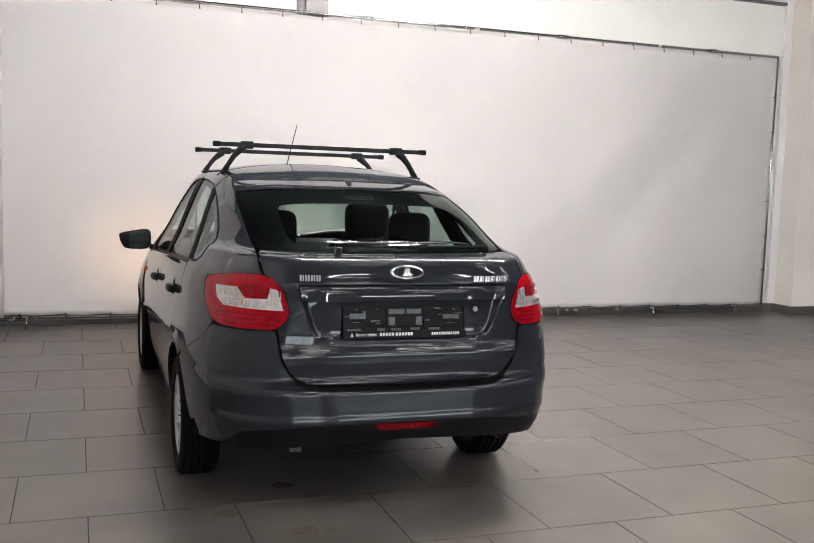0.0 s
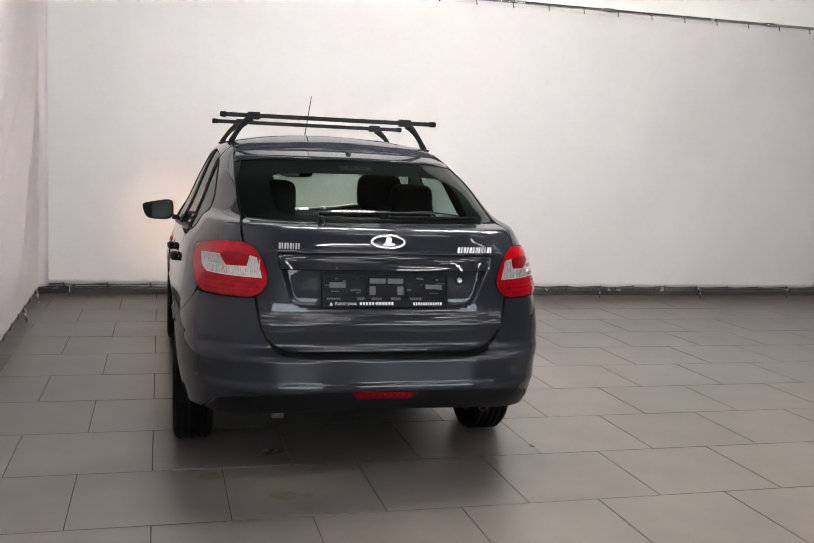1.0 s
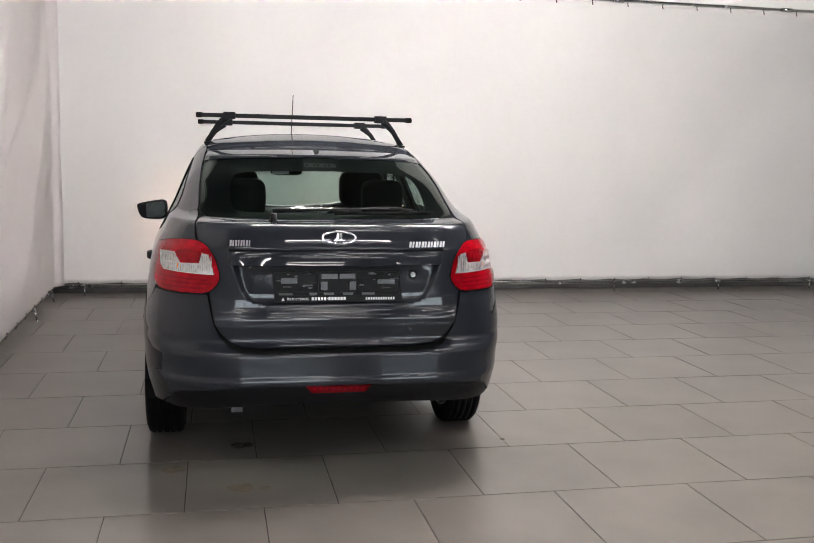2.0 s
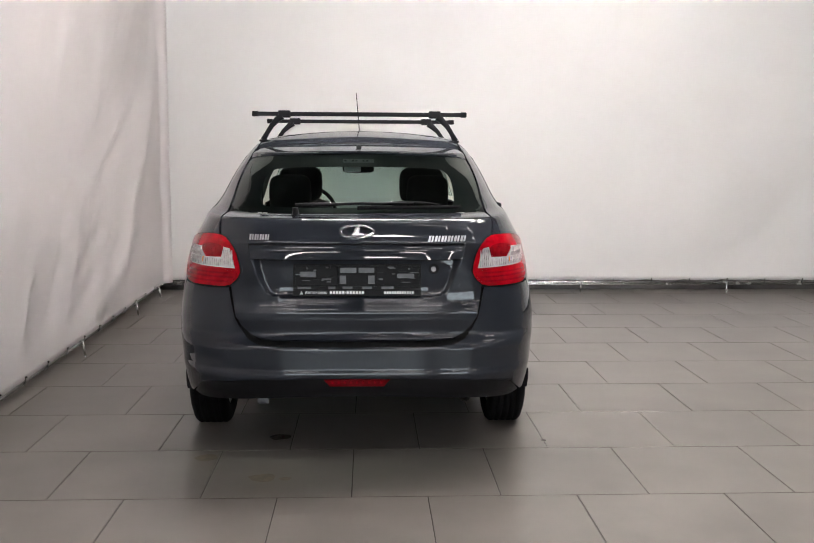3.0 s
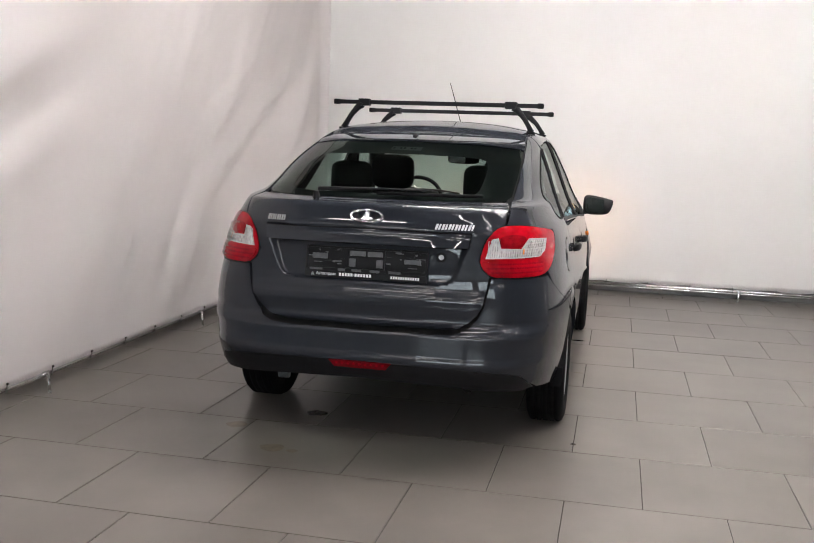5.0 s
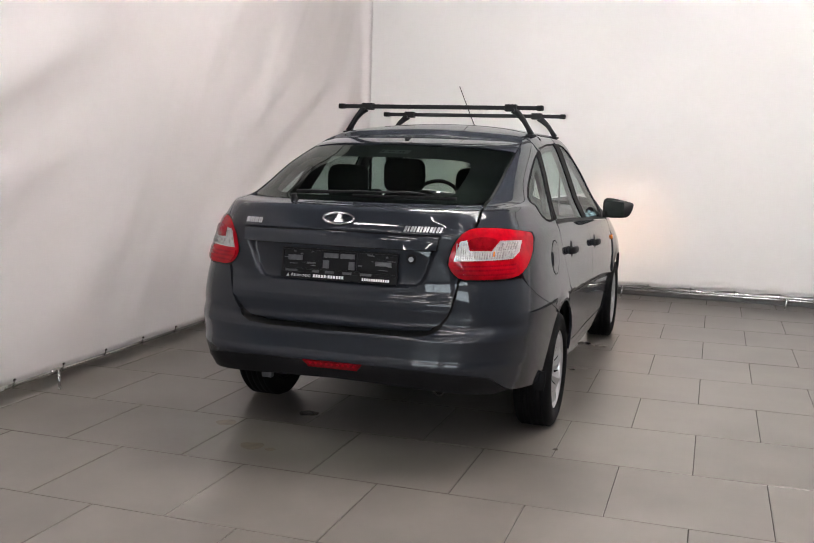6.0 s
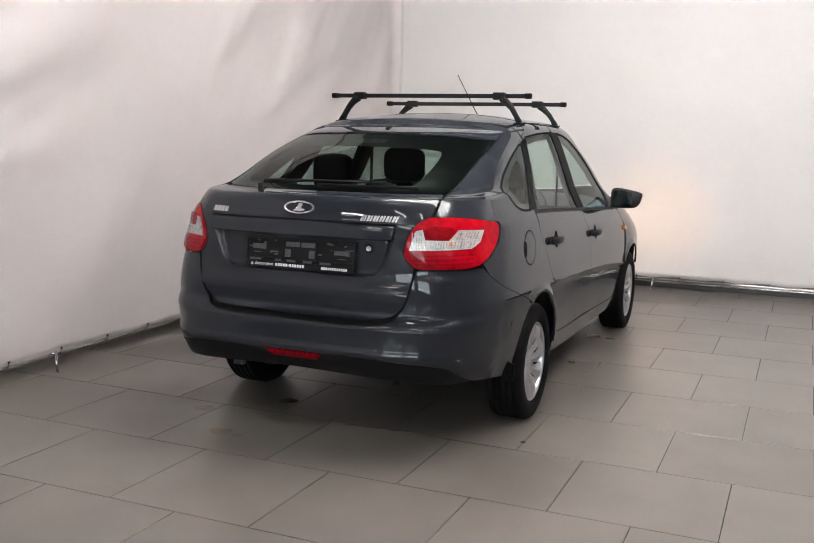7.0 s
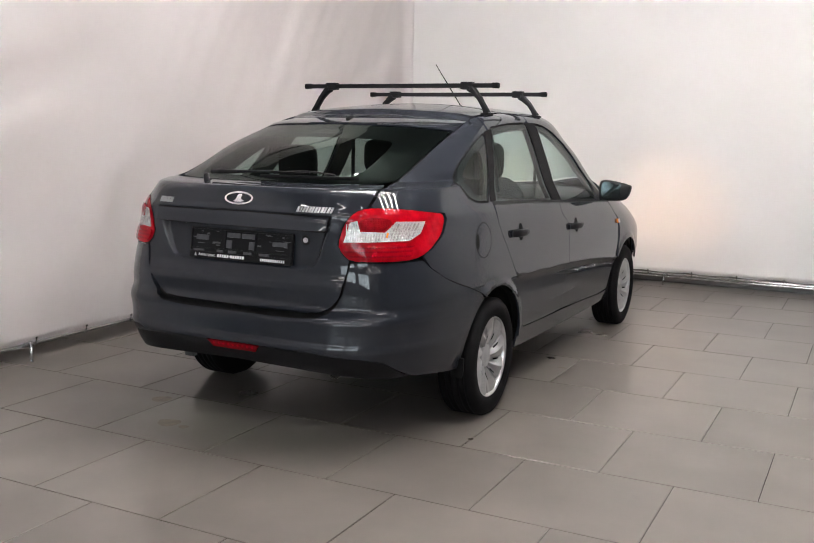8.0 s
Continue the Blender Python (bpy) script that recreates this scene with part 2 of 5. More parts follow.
    tagged(part("wall_ledge", bm, PILLAR), "low cream plaster ledge beside the pillar", "ledge", kind="structure")
    bm = bmesh.new()
    for a, b in (((x0, y1 - .013), (6.66, y1)), ((6.647, 5.157), (6.66, y1 - .013)), ((6.66, 5.157), (7.02, 5.17)), ((7.007, 4.967), (7.02, 5.157)), ((7.02, 4.967), (x1, 4.98)), ((x0, y0), (x0 + .013, y1 - .013))):
        box(bm, (*a, 0), (*b, .10))
    tagged(part("baseboard", bm, SKIRT), "dark grey tile skirting along the walls", "baseboard", kind="structure")
    bm = box(bmesh.new(), (6.55, y1 - .05, 0.1), (6.655, y1 - .001, HIGH), .01)
    tagged(part("trim_1", bm, CEILING), "white corner strip beside the pillar", "trim", kind="structure")
    bm = box(bmesh.new(), (.80, y1 - .14, 2.2), (1.02, y1 - .001, HIGH), .004)
    box(bm, (.74, y1 - .08, 2.2), (.80, y1 - .001, HIGH))
    tagged(part("trim_2", bm, SKIRT), "grey metal column casing on the wall", "trim", kind="structure")
    bm = box(bmesh.new(), (5.75, y1 - .06, 3.60), (6.54, y1 - .001, 3.63))
    tagged(part("trim_3", bm, SKIRT), "dark cable tray along the wall", "trim", kind="structure")
    return floor


FLOOR = room()


SLANT = 2.1          # how far the folds of the side banner lean


def cloth(name, label, a, b, low, high, seed, folds, mat=CLOTH, drape=0.0):
    """A hanging banner from plan point a to b, slack between its ties."""
    a, b = Vector((*a, 0)), Vector((*b, 0))
    long = (b - a).length
    way, out = (b - a).normalized(), Vector(((b - a).y, -(b - a).x, 0)).normalized()
    nu, nv = int(long / .035), 60
    bm = bmesh.new()
    grid = []
    for i in range(nu + 1):
        s = long * i / nu
        row = []
        for j in range(nv + 1):
            v = j / nv
            slack = .010 * (1 - abs(math.cos(math.pi * s / .385))) if j in (0, nv) else 0
            z = low + (high - low) * v + (slack if j == 0 else -slack)
            wave = noise.noise((s * 1.0 - z * .75 + seed, z * .30, seed)) * .05 + noise.noise((s * 2.3 - z * 2.1, z * .35, seed + 5)) * .030
            wave += noise.noise((s * 7 - z * 4.2, z * 1.0, seed + 9)) * .006
            lap = 0.0
            if drape:         # long slanting folds, strongest at mid height, fewer towards the corner
                across = s - SLANT * z + .12 * noise.noise((s * .5, z * .8, seed))
                band = max(0, noise.noise((s * .45, z * .5, seed + 20)) * .8 + .55) * math.sin(math.pi * min(1, v * 1.05)) ** 1.3
                band *= 1 - .75 * max(0, min(1, (s - long + 2.2) / 1.6))
                wave += drape * band * (noise.noise((across * 1.35, z * .16, seed + 30)) * .040 + (abs(noise.noise((across * 2.0, z * .2, seed + 40))) - .3) * .024 + noise.noise((across * 4.4, z * .4, seed + 50)) * .006)
                lap = .075 * max(0, (s - long + .11) / .11) ** 2        # its end bends round into the corner
            wave += .020 * math.exp(-((s - .10) / .05) ** 2) * (0 if drape else 1)        # the fold beside the corner
            tight = min(1, v * 9, (1 - v) * 9) * min(1, s * 4, (long - s) * 4)
            row.append(bm.verts.new(a + way * s + out * (folds * wave * tight + lap) + Vector((0, 0, z))))
        grid.append(row)
    for g0, g1 in zip(grid, grid[1:]):
        for j in range(nv):
            bm.faces.new((g0[j], g1[j], g1[j + 1], g0[j + 1]))
    bmesh.ops.solidify(bm, geom=bm.faces[:], thickness=.0015)
    return tagged(part(name, bm, mat, smooth=True), label, "banner")


def banner_frame(name, label, a, b, legs, top_z, ends):
    """The tube frame of a banner: two tubes below, one above, legs, couplings and ties."""
    a, b = Vector((*a, 0)), Vector((*b, 0))
    long, way = (b - a).length, (b - a).normalized()
    out = Vector((way.y, -way.x, 0))
    at = lambda s, z, d=0.0: a + way * s + out * d + Vector((0, 0, z))
    root = empty(name, label, "stand")
    part("bottom_tube", rod(bmesh.new(), at(0, .096, -.004), at(long, .096, -.004), .0115), STEEL, root, smooth=True)
    if ends:
        part("lower_tube", rod(bmesh.new(), at(.02, .074, -.010), at(long, .074, -.010), .007), STEEL, root, smooth=True)
    part("top_tube", rod(bmesh.new(), at(0, top_z), at(long, top_z), .016), STEEL, root, smooth=True)
    for s in ends:
        part("end_post", rod(bmesh.new(), at(s, .10), at(s, top_z), .0125), STEEL, root, smooth=True)
    for s in legs:
        bm = rod(bmesh.new(), at(s, 0, .030), at(s + .012, .10, .012), .0075)
        rod(bm, at(s, 0, .030), at(s, .004, .030), .011)
        part("leg", bm, CHROME, root, "bright short leg", smooth=True)
        part("coupling", rod(bmesh.new(), at(s - .03, .096), at(s + .03, .096), .0155, 12), STEEL, root, smooth=True)
    for s in (1.35, 3.35, 5.48, 7.4):
        if s < long:
            part("coupling", rod(bmesh.new(), at(s - .055, top_z), at(s + .055, top_z), .023, 12), STEEL, root, smooth=True)
    tie = bmesh.new()
    rod(tie, at(0, .080, .004) - a, at(0, .126, .013) - a, .0028, 6)
    rod(tie, at(0, .124, .010) - a, at(0, .130, .018) - a, .0055, 8)
    first = part("tie", tie, BLACK, root)
    me = first.data
    first.location = a + way * .19
    high = bmesh.new()
    rod(high, at(0, top_z, .0) - a, at(0, top_z - .055, .012) - a, .004, 6)
    rod(high, at(0, top_z - .05, .011) - a, at(0, top_z - .058, .019) - a, .006, 8)
    upper = part("tie", high, BLACK, root)
    upper.location = a + way * .19
    for k in range(1, int((long - .1) / .385)):
        for mesh in (me, upper.data):
            o = new("tie", mesh)
            o.parent, o.location = root, a + way * (.19 + .385 * k)
    for s in ends:
        for k in range(1, 7):
            part("tie", rod(bmesh.new(), at(s - .045, .12 + .4 * k, .01), at(s + .01, .12 + .4 * k, .01), .004, 6), BLACK, root)
    return root


cloth("back_banner", "wide white vinyl banner laced in a tube frame", (-1.98, BANNER_Y), (6.33, BANNER_Y), .112, 2.955, 1.0, .8)
cloth("side_banner", "rippled white vinyl banner hung beside the car", (left_x(-6.2), -6.2), (left_x(5.322), 5.322), .094, 3.0, 7.0, 1.0, SIDE_CLOTH, 2.7)
banner_frame("tube_stand", "galvanised steel tube frame standing on short legs", (-1.93, BANNER_Y), (6.36, BANNER_Y), (.24, 2.64, 4.09, 5.57, 6.78, 7.89), 2.98, (8.29,))
banner_frame("tube_stand", "galvanised steel tube frame standing on short legs", (left_x(-6.2), -6.2), (left_x(5.24), 5.24), (.8, 2.3, 3.8, 5.2, 6.68, 8.6, 10.2, 11.15), 3.03, ())


def ceiling_light(x, y, glow, half):
    root = empty("ceiling_light", "long white tube light fixed under the ceiling", "ceiling light", "tube lights", (x, y, HIGH))
    part("housing", box(bmesh.new(), (-.62, -.05, -.06), (.62, .05, 0), .008), CEILING, root)
    part("tube", box(bmesh.new(), (-.6, -half, -.085), (.6, half, -.061), .004), glow, root, "glowing white tube")
    return root


# dimmed columns at x -1.4, 5.0 and 7.2 are unseen, added as fill
for glow, half, places in ((TUBE_ON, .011, [(x, y) for y in (1.6, 1.2, .8, .4) for x in (.1, 1.5, 2.9)]),
                     (TUBE_DIM, .013, [(x + .5 * (k % 2), -1.3 - 1.1 * k) for k in range(9) for x in ((-1.4, .6, 2.8, 5.0, 7.2) if k > 1 else (.6, 2.8, 5.0, 7.2))])):
    lamp0 = ceiling_light(*places[0], glow, half)
    for x, y in places[1:]:
        copy_thing(lamp0, pose(x, y, HIGH))


# ---- the skin of the car: level outlines, each a rounded box, from a few curves over the height ----
YC = 1.7          # the section where the body is widest

def curve(pts):
    """A smooth curve through a few (z, value) pairs, as a function of numpy arrays."""
    zs, vs = np.array(pts, float).T
    d = np.diff(vs) / np.diff(zs)
    m = np.r_[d[0], [0 if p * q <= 0 else 2 * p * q / (p + q) for p, q in zip(d, d[1:])], d[-1]]
    def f(z):
        z = np.clip(np.asarray(z, float), zs[0], zs[-1])
        i = np.clip(np.searchsorted(zs, z) - 1, 0, len(zs) - 2)
        h = zs[i + 1] - zs[i]
        t = (z - zs[i]) / h
        return ((1 + 2 * t) * (1 - t) ** 2 * vs[i] + t * (1 - t) ** 2 * h * m[i]
                + t * t * (3 - 2 * t) * vs[i + 1] + t * t * (t - 1) * h * m[i + 1])
    return f

REAR = curve([(.18, .10), (.30, .05), (.36, .01), (.42, -.014), (.446, -.0235), (.455, -.0228), (.469, -.0168), (.50, -.0156), (.552, -.0138), (.575, -.003), (.62, .030), (.675, .0305), (.72, .032), (.76, .035), (.80, .0395), (.92, .028), (.985, .0215), (1.02, .034), (1.05, .0465), (1.075, .0585), (1.088, .072), (1.105, .16), (1.17, .29), (1.25, .48), (1.336, .77), (1.39, .97), (1.437, 1.22), (1.462, 1.41), (1.478, 1.56), (1.484, 1.63), (1.4875, 1.699)])
FRONT = curve([(.18, 4.08), (.28, 4.17), (.45, 4.20), (.62, 4.17), (.70, 4.12), (.76, 4.02), (.83, 3.85), (.90, 3.60), (.95, 3.36), (.975, 3.22), (1.0, 3.17), (1.1, 3.0), (1.2, 2.84), (1.3, 2.68), (1.4, 2.60), (1.45, 2.48), (1.475, 2.28), (1.484, 2.0), (1.4875, 1.701)])
HALF = curve([(.18, .785), (.30, .808), (.40, .821), (.52, .829), (.62, .828), (.72, .818), (.82, .805), (.90, .795), (.96, .782), (1.0, .762), (1.05, .735), (1.11, .708), (1.2, .672), (1.3, .63), (1.37, .596), (1.41, .565), (1.435, .525), (1.453, .45), (1.468, .35), (1.480, .21), (1.4875, .002)])
POWER = curve([(.18, 5.2), (.5, 5.4), (.65, 6.2), (.82, 5.9), (.95, 5.0), (1.03, 5.0), (1.085, 4.9), (1.12, 4.1), (1.18, 3.75), (1.3, 3.8), (1.4, 3.6), (1.5, 2.2)])
NOSE = curve([(.18, 5), (.45, 6.5), (.7, 7), (.9, 7), (1.0, 7), (1.2, 8), (1.4, 6), (1.5, 2.2)])

def side_x(y, z):
    """Half-width of the body at length y and height z."""
    y, z = np.broadcast_arrays(np.asarray(y, float), np.asarray(z, float))
    rear = y < YC
    b = np.where(rear, YC - REAR(z), FRONT(z) - YC)
    n = np.where(rear, POWER(z), NOSE(z))
    return HALF(z) * np.clip(1 - (np.abs(YC - y) / b) ** n, 0, 1) ** (1 / n)

def rear_y(x, z):
    x, z = np.broadcast_arrays(np.asarray(x, float), np.asarray(z, float))
    n = POWER(z)
    return YC - (YC - REAR(z)) * np.clip(1 - (np.abs(x) / HALF(z)) ** n, 0, 1) ** (1 / n)

def front_y(x, z):
    n = NOSE(z)
    return YC + (FRONT(z) - YC) * np.clip(1 - (np.abs(x) / HALF(z)) ** n, 0, 1) ** (1 / n)

def inside(x, y, z):
    """Below 1 inside the body, 1 on its skin."""
    x, y, z = (np.asarray(v, float) for v in (x, y, z))
    rear = y < YC
    b = np.where(rear, YC - REAR(z), FRONT(z) - YC)
    n = np.where(rear, POWER(z), NOSE(z))
    return (np.abs(x) / HALF(z)) ** n + (np.abs(YC - y) / b) ** n

def top_z(x, y):
    """Height of the upper skin over the plan."""
    x, y = np.broadcast_arrays(np.asarray(x, float), np.asarray(y, float))
    lo, hi = np.full(x.shape, .70), np.full(x.shape, 1.5049)
    for _ in range(40):
        mid = (lo + hi) / 2
        out = inside(x, y, mid) > 1
        hi, lo = np.where(out, mid, hi), np.where(out, lo, mid)
    return (lo + hi) / 2


def skin(theta, z):
    """A point of the skin: theta goes round the plan, 0 at the tail, 90 degrees at the right flank."""
    c, s = np.cos(theta), np.sin(theta)
    rear = c >= 0
    b = np.where(rear, YC - REAR(z), FRONT(z) - YC)
    n = np.where(rear, POWER(z), NOSE(z))
    r = ((np.abs(s) / HALF(z)) ** n + (np.abs(c) / b) ** n) ** (-1 / n)
    return np.stack([r * s, YC - r * c, np.broadcast_to(z, r.shape)], -1)


# (u, v): nearly metric lengths round the body and up the tail
_th = np.linspace(0, math.pi, 1500)
_pt = skin(_th, np.full(1500, .85))
_us = np.r_[0, np.cumsum(np.linalg.norm(np.diff(_pt, axis=0), axis=1))]
_zs = np.linspace(.18, 1.5045, 1500)
_vs = np.r_[0, np.cumsum(np.hypot(np.diff(_zs), np.diff(REAR(_zs)) * .8))]


def u_of(x, y):
    th = math.atan2(abs(x), YC - y)
    return math.copysign(float(np.interp(th, _th, _us)), x)


def on_tail(x, z):
    """(u, v) of a point of the tail by its place across and height."""
    return u_of(x, float(rear_y(x, z))), float(np.interp(z, _zs, _vs))


def on_flank(y, z):
    """(u, v) of a point of the right flank by its place along and height."""
    return u_of(float(side_x(y, z)), y), float(np.interp(z, _zs, _vs))


def uv_place(uv):
    th = np.copysign(np.interp(np.abs(uv[:, 0]), _us, _th), uv[:, 0])
    return skin(th, np.interp(uv[:, 1], _vs, _zs))


def plan_place(xy):
    return np.c_[xy, top_z(xy[:, 0], xy[:, 1])]


def skin_normals(p):
    x, y, z = p.T
    z = np.clip(z, .19, 1.5)
    e = 1e-4
    g = np.stack([inside(x + e, y, z) - inside(x - e, y, z), inside(x, y + e, z) - inside(x, y - e, z), inside(x, y, z + e) - inside(x, y, z - e)], -1)
    g[np.abs(x) < 2e-3, 0] = 0
    return g / np.maximum(np.linalg.norm(g, axis=1, keepdims=True), 1e-9)


def rounded(loop, times=2, closed=True):
    """Cuts the corners of a line of points, so that it bends softly."""
    for _ in range(times):
        out = []
        n = len(loop)
        for i in range(n if closed else n - 1):
            (a, b), (c, d) = loop[i], loop[(i + 1) % n]
            out += [(a * .78 + c * .22, b * .78 + d * .22), (a * .22 + c * .78, b * .22 + d * .78)]
        loop = out if closed else [loop[0], *out, loop[-1]]
    return loop


def dense(loop, step):
    out = []
    for (a, b), (c, d) in zip(loop, loop[1:] + loop[:1]):
        k = max(1, int(math.hypot(c - a, d - b) / step))
        out += [(a + (c - a) * i / k, b + (d - b) * i / k) for i in range(k)]
    return out


def ring(center, ru, rv, n=36):
    return [(center[0] + ru * math.cos(2 * math.pi * k / n), center[1] + rv * math.sin(2 * math.pi * k / n)) for k in range(n)]


def inner(pts, loop):
    """Which points lie in a closed loop."""
    x, y = pts[:, 0], pts[:, 1]
    hit = np.zeros(len(pts), bool)
    for (a, b), (c, d) in zip(loop, loop[1:] + loop[:1]):
        if b != d:
            hit ^= ((b > y) != (d > y)) & (x < (c - a) * (y - b) / (d - b) + a)
    return hit


def far_from(pts, loop, gap):
    q = np.array(loop)
    keep = np.ones(len(pts), bool)
    for i in range(0, len(pts), 400):
        d = pts[i:i + 400, None] - q[None]
        keep[i:i + 400] = (d ** 2).sum(-1).min(1) > gap * gap
    return keep


def panel(name, loop, mat, parent, label="", holes=(), step=.025, raise_by=0.0, rim=.012, relief=None, place=uv_place, gap=.0022):
    """A sheet cut out of the skin: its outline and holes in (u, v) or in plan, with its edge turned inwards."""
    from mathutils.geometry import delaunay_2d_cdt
    loop = dense(loop, step)
    area = sum(a * d - c * b for (a, b), (c, d) in zip(loop, loop[1:] + loop[:1]))
    loop = loop if area > 0 else loop[::-1]
    holes = [dense(h, step) for h in holes]
    if gap:                       # keep a shut line round the sheet
        q = np.array(loop)
        way = np.roll(q, -1, 0) - np.roll(q, 1, 0)
        way /= np.maximum(np.linalg.norm(way, axis=1, keepdims=True), 1e-9)
        loop = [tuple(v) for v in q + np.c_[-way[:, 1], way[:, 0]] * gap]
    q = np.array(loop)
    lo, hi = q.min(0), q.max(0)
    gx, gy = np.meshgrid(np.arange(lo[0] + step / 2, hi[0], step), np.arange(lo[1] + step / 2, hi[1], step))
    gx = gx + (np.arange(gx.shape[0]) % 2 * step / 2)[:, None]
    pts = np.c_[gx.ravel(), gy.ravel()]
    pts = pts[inner(pts, loop)]
    pts = pts[far_from(pts, loop, step * .55)]
    for h in holes:
        pts = pts[~inner(pts, h)]
        pts = pts[far_from(pts, h, step * .55)]
    verts, edges = list(loop), [(i, (i + 1) % len(loop)) for i in range(len(loop))]
    for h in holes:
        k = len(verts)
        verts += h
        edges += [(k + i, k + (i + 1) % len(h)) for i in range(len(h))]
    verts += [tuple(v) for v in pts]
    cv, ce, cf, *_ = delaunay_2d_cdt([Vector(v) for v in verts], edges, [], 1, 1e-6)
    uv = np.array([tuple(v) for v in cv])
    mid = np.array([uv[list(f)].mean(0) for f in cf])
    ok = np.ones(len(cf), bool)
    for h in holes:
        ok &= ~inner(mid, h)
    ok &= inner(mid, loop)
    faces = [list(f) for f, k in zip(cf, ok) if k]
    p = place(uv)
    nor = skin_normals(p)
    lift = np.full(len(p), raise_by)
    if relief:
        lift = lift + relief(uv, p)
        slope = np.stack([(relief(uv, p + d) - relief(uv, p - d)) / 8e-4 for d in np.eye(3) * 4e-4], -1)
        slope -= (slope * nor).sum(1, keepdims=True) * nor
    p = p + nor * lift[:, None]
    if relief:
        nor = nor - slope
        nor /= np.linalg.norm(nor, axis=1, keepdims=True)
    # turn every face outwards
    count = {}
    for f in faces:
        a, b, c = (p[i] for i in f[:3])
        if np.cross(b - a, c - a) @ nor[f[0]] < 0:
            f.reverse()
        for e in zip(f, f[1:] + f[:1]):
            count[e] = 1
    border = [e for e in count if (e[1], e[0]) not in count]
    pv, nv, fv = [tuple(v) for v in p], [tuple(v) for v in nor], faces[:]
    if rim:
        idx = {}
        for a, b in border:
            side = np.cross(p[b] - p[a], nor[a])
            side = side / max(np.linalg.norm(side), 1e-9)
            quad = []
            for i, deep in ((b, 0), (a, 0), (a, 1), (b, 1)):
                key = (i, deep)
                if key not in idx:
                    idx[key] = len(pv)
                    pv.append(tuple(p[i] - nor[i] * rim * deep))
                    nv.append(tuple(side))
                quad.append(idx[key])
            fv.append(quad)
    me = bpy.data.meshes.new(name)
    me.from_pydata(pv, [], fv)
    me.materials.append(mat)
    me.shade_smooth()
    me.normals_split_custom_set_from_vertices(nv)
    ob = new(name, me)
    ob.parent = parent
    return tagged(ob, label)


def flip(loop):
    return [(-a, b) for a, b in loop]


def both(name, loop, mat, parent, label="", holes=(), **more):
    """The same sheet on the right and, mirrored, on the left."""
    return [panel(name, loop if k == 0 else flip(loop), mat, parent, label, [h if k == 0 else flip(h) for h in holes], **more) for k in (0, 1)]


car = empty("car", "dark graphite-grey five-door liftback parked on tiles, with a roof rack", "car")
AXLES, TYRE_R, ARCH_R, HUB_Z = (.918, 3.388), .283, .342, .276
T, F = on_tail, on_flank


def arch(y_axle, first, last, n=14, r=ARCH_R):
    """Points of a wheel arch, from the angle first to last (degrees from ahead)."""
    out = []
    for k in range(n + 1):
        a = radians(first + (last - first) * k / n)
        out.append(F(y_axle + r * math.cos(a), HUB_Z + r * 1.0 * math.sin(a)))
    return out


# outlines on the tail, right half, from a few places
LAMP = rounded([T(.478, .878), T(.500, .960), T(.532, 1.003), T(.566, 1.019), T(.640, 1.016), T(.722, .990), T(.735, .983), T(.745, .960), T(.753, .905), T(.749, .850), T(.735, .822), T(.704, .811), T(.62, .811), T(.530, .811), T(.493, .842)], 1)
SHUT = [T(.548, 1.1075), T(.563, 1.100), T(.573, 1.083), T(.572, 1.055), T(.566, 1.020), T(.532, 1.004), T(.499, .961), T(.475, .878), T(.490, .842), T(.523, .812)]
SHUT_LOW = [T(.513, .747), T(.499, .682), T(.480, .648), T(.450, .618), T(.409, .602), T(.330, .597)]
GATE = [T(.0, 1.1055), T(.30, 1.1065), T(.50, 1.1075), *SHUT, *SHUT_LOW, T(0, .594)]
GATE = GATE + [(-a, b) for a, b in GATE[-2:0:-1]]
RECESS = [T(.425, .932), T(.407, .870), T(.385, .815), T(.355, .780), T(.30, .766), T(0, .763)]
RECESS = rounded([*RECESS, *[(-a, b) for a, b in RECESS[-2::-1]]], 1)
REC_Z = curve([(.763, .30), (.78, .36), (.815, .388), (.87, .408), (.932, .428)])


def smooth(a, b, x):
    t = np.clip((x - a) / (b - a), 0, 1)
    return t * t * (3 - 2 * t)


CREASE_IN = curve([(.60, 0), (.62, 0), (.65, -.0045), (.676, -.0086), (.70, -.0080), (.715, -.0051), (.73, -.0008), (.745, .0026), (.76, .0040), (.80, .0025), (.90, 0), (.93, 0)])


def gate_relief(uv, p):
    """The hollow for the number plate, and the crease under it."""
    x, z = np.abs(p[:, 0]), p[:, 2]
    edge = REC_Z(np.clip(z, .763, .932)) - x
    deep = smooth(-.008, .018, edge) * smooth(.756, .784, z) * (1 - smooth(.930, .936, z))
    under = smooth(.679, .674, z)
    line = np.exp(-((z - .9855) / .0022) ** 2) * smooth(.446, .440, x) + np.exp(-((x - .4425 + (.982 - z) * .19) / .002) ** 2) * smooth(.925, .93, z) * smooth(.988, .985, z)
    crease = CREASE_IN(z)
    return -crease - (.010 + .020 * (np.clip(z, .775, .93) - .775) / .155) * deep - .010 * under - .006 * np.clip(line, 0, 1)


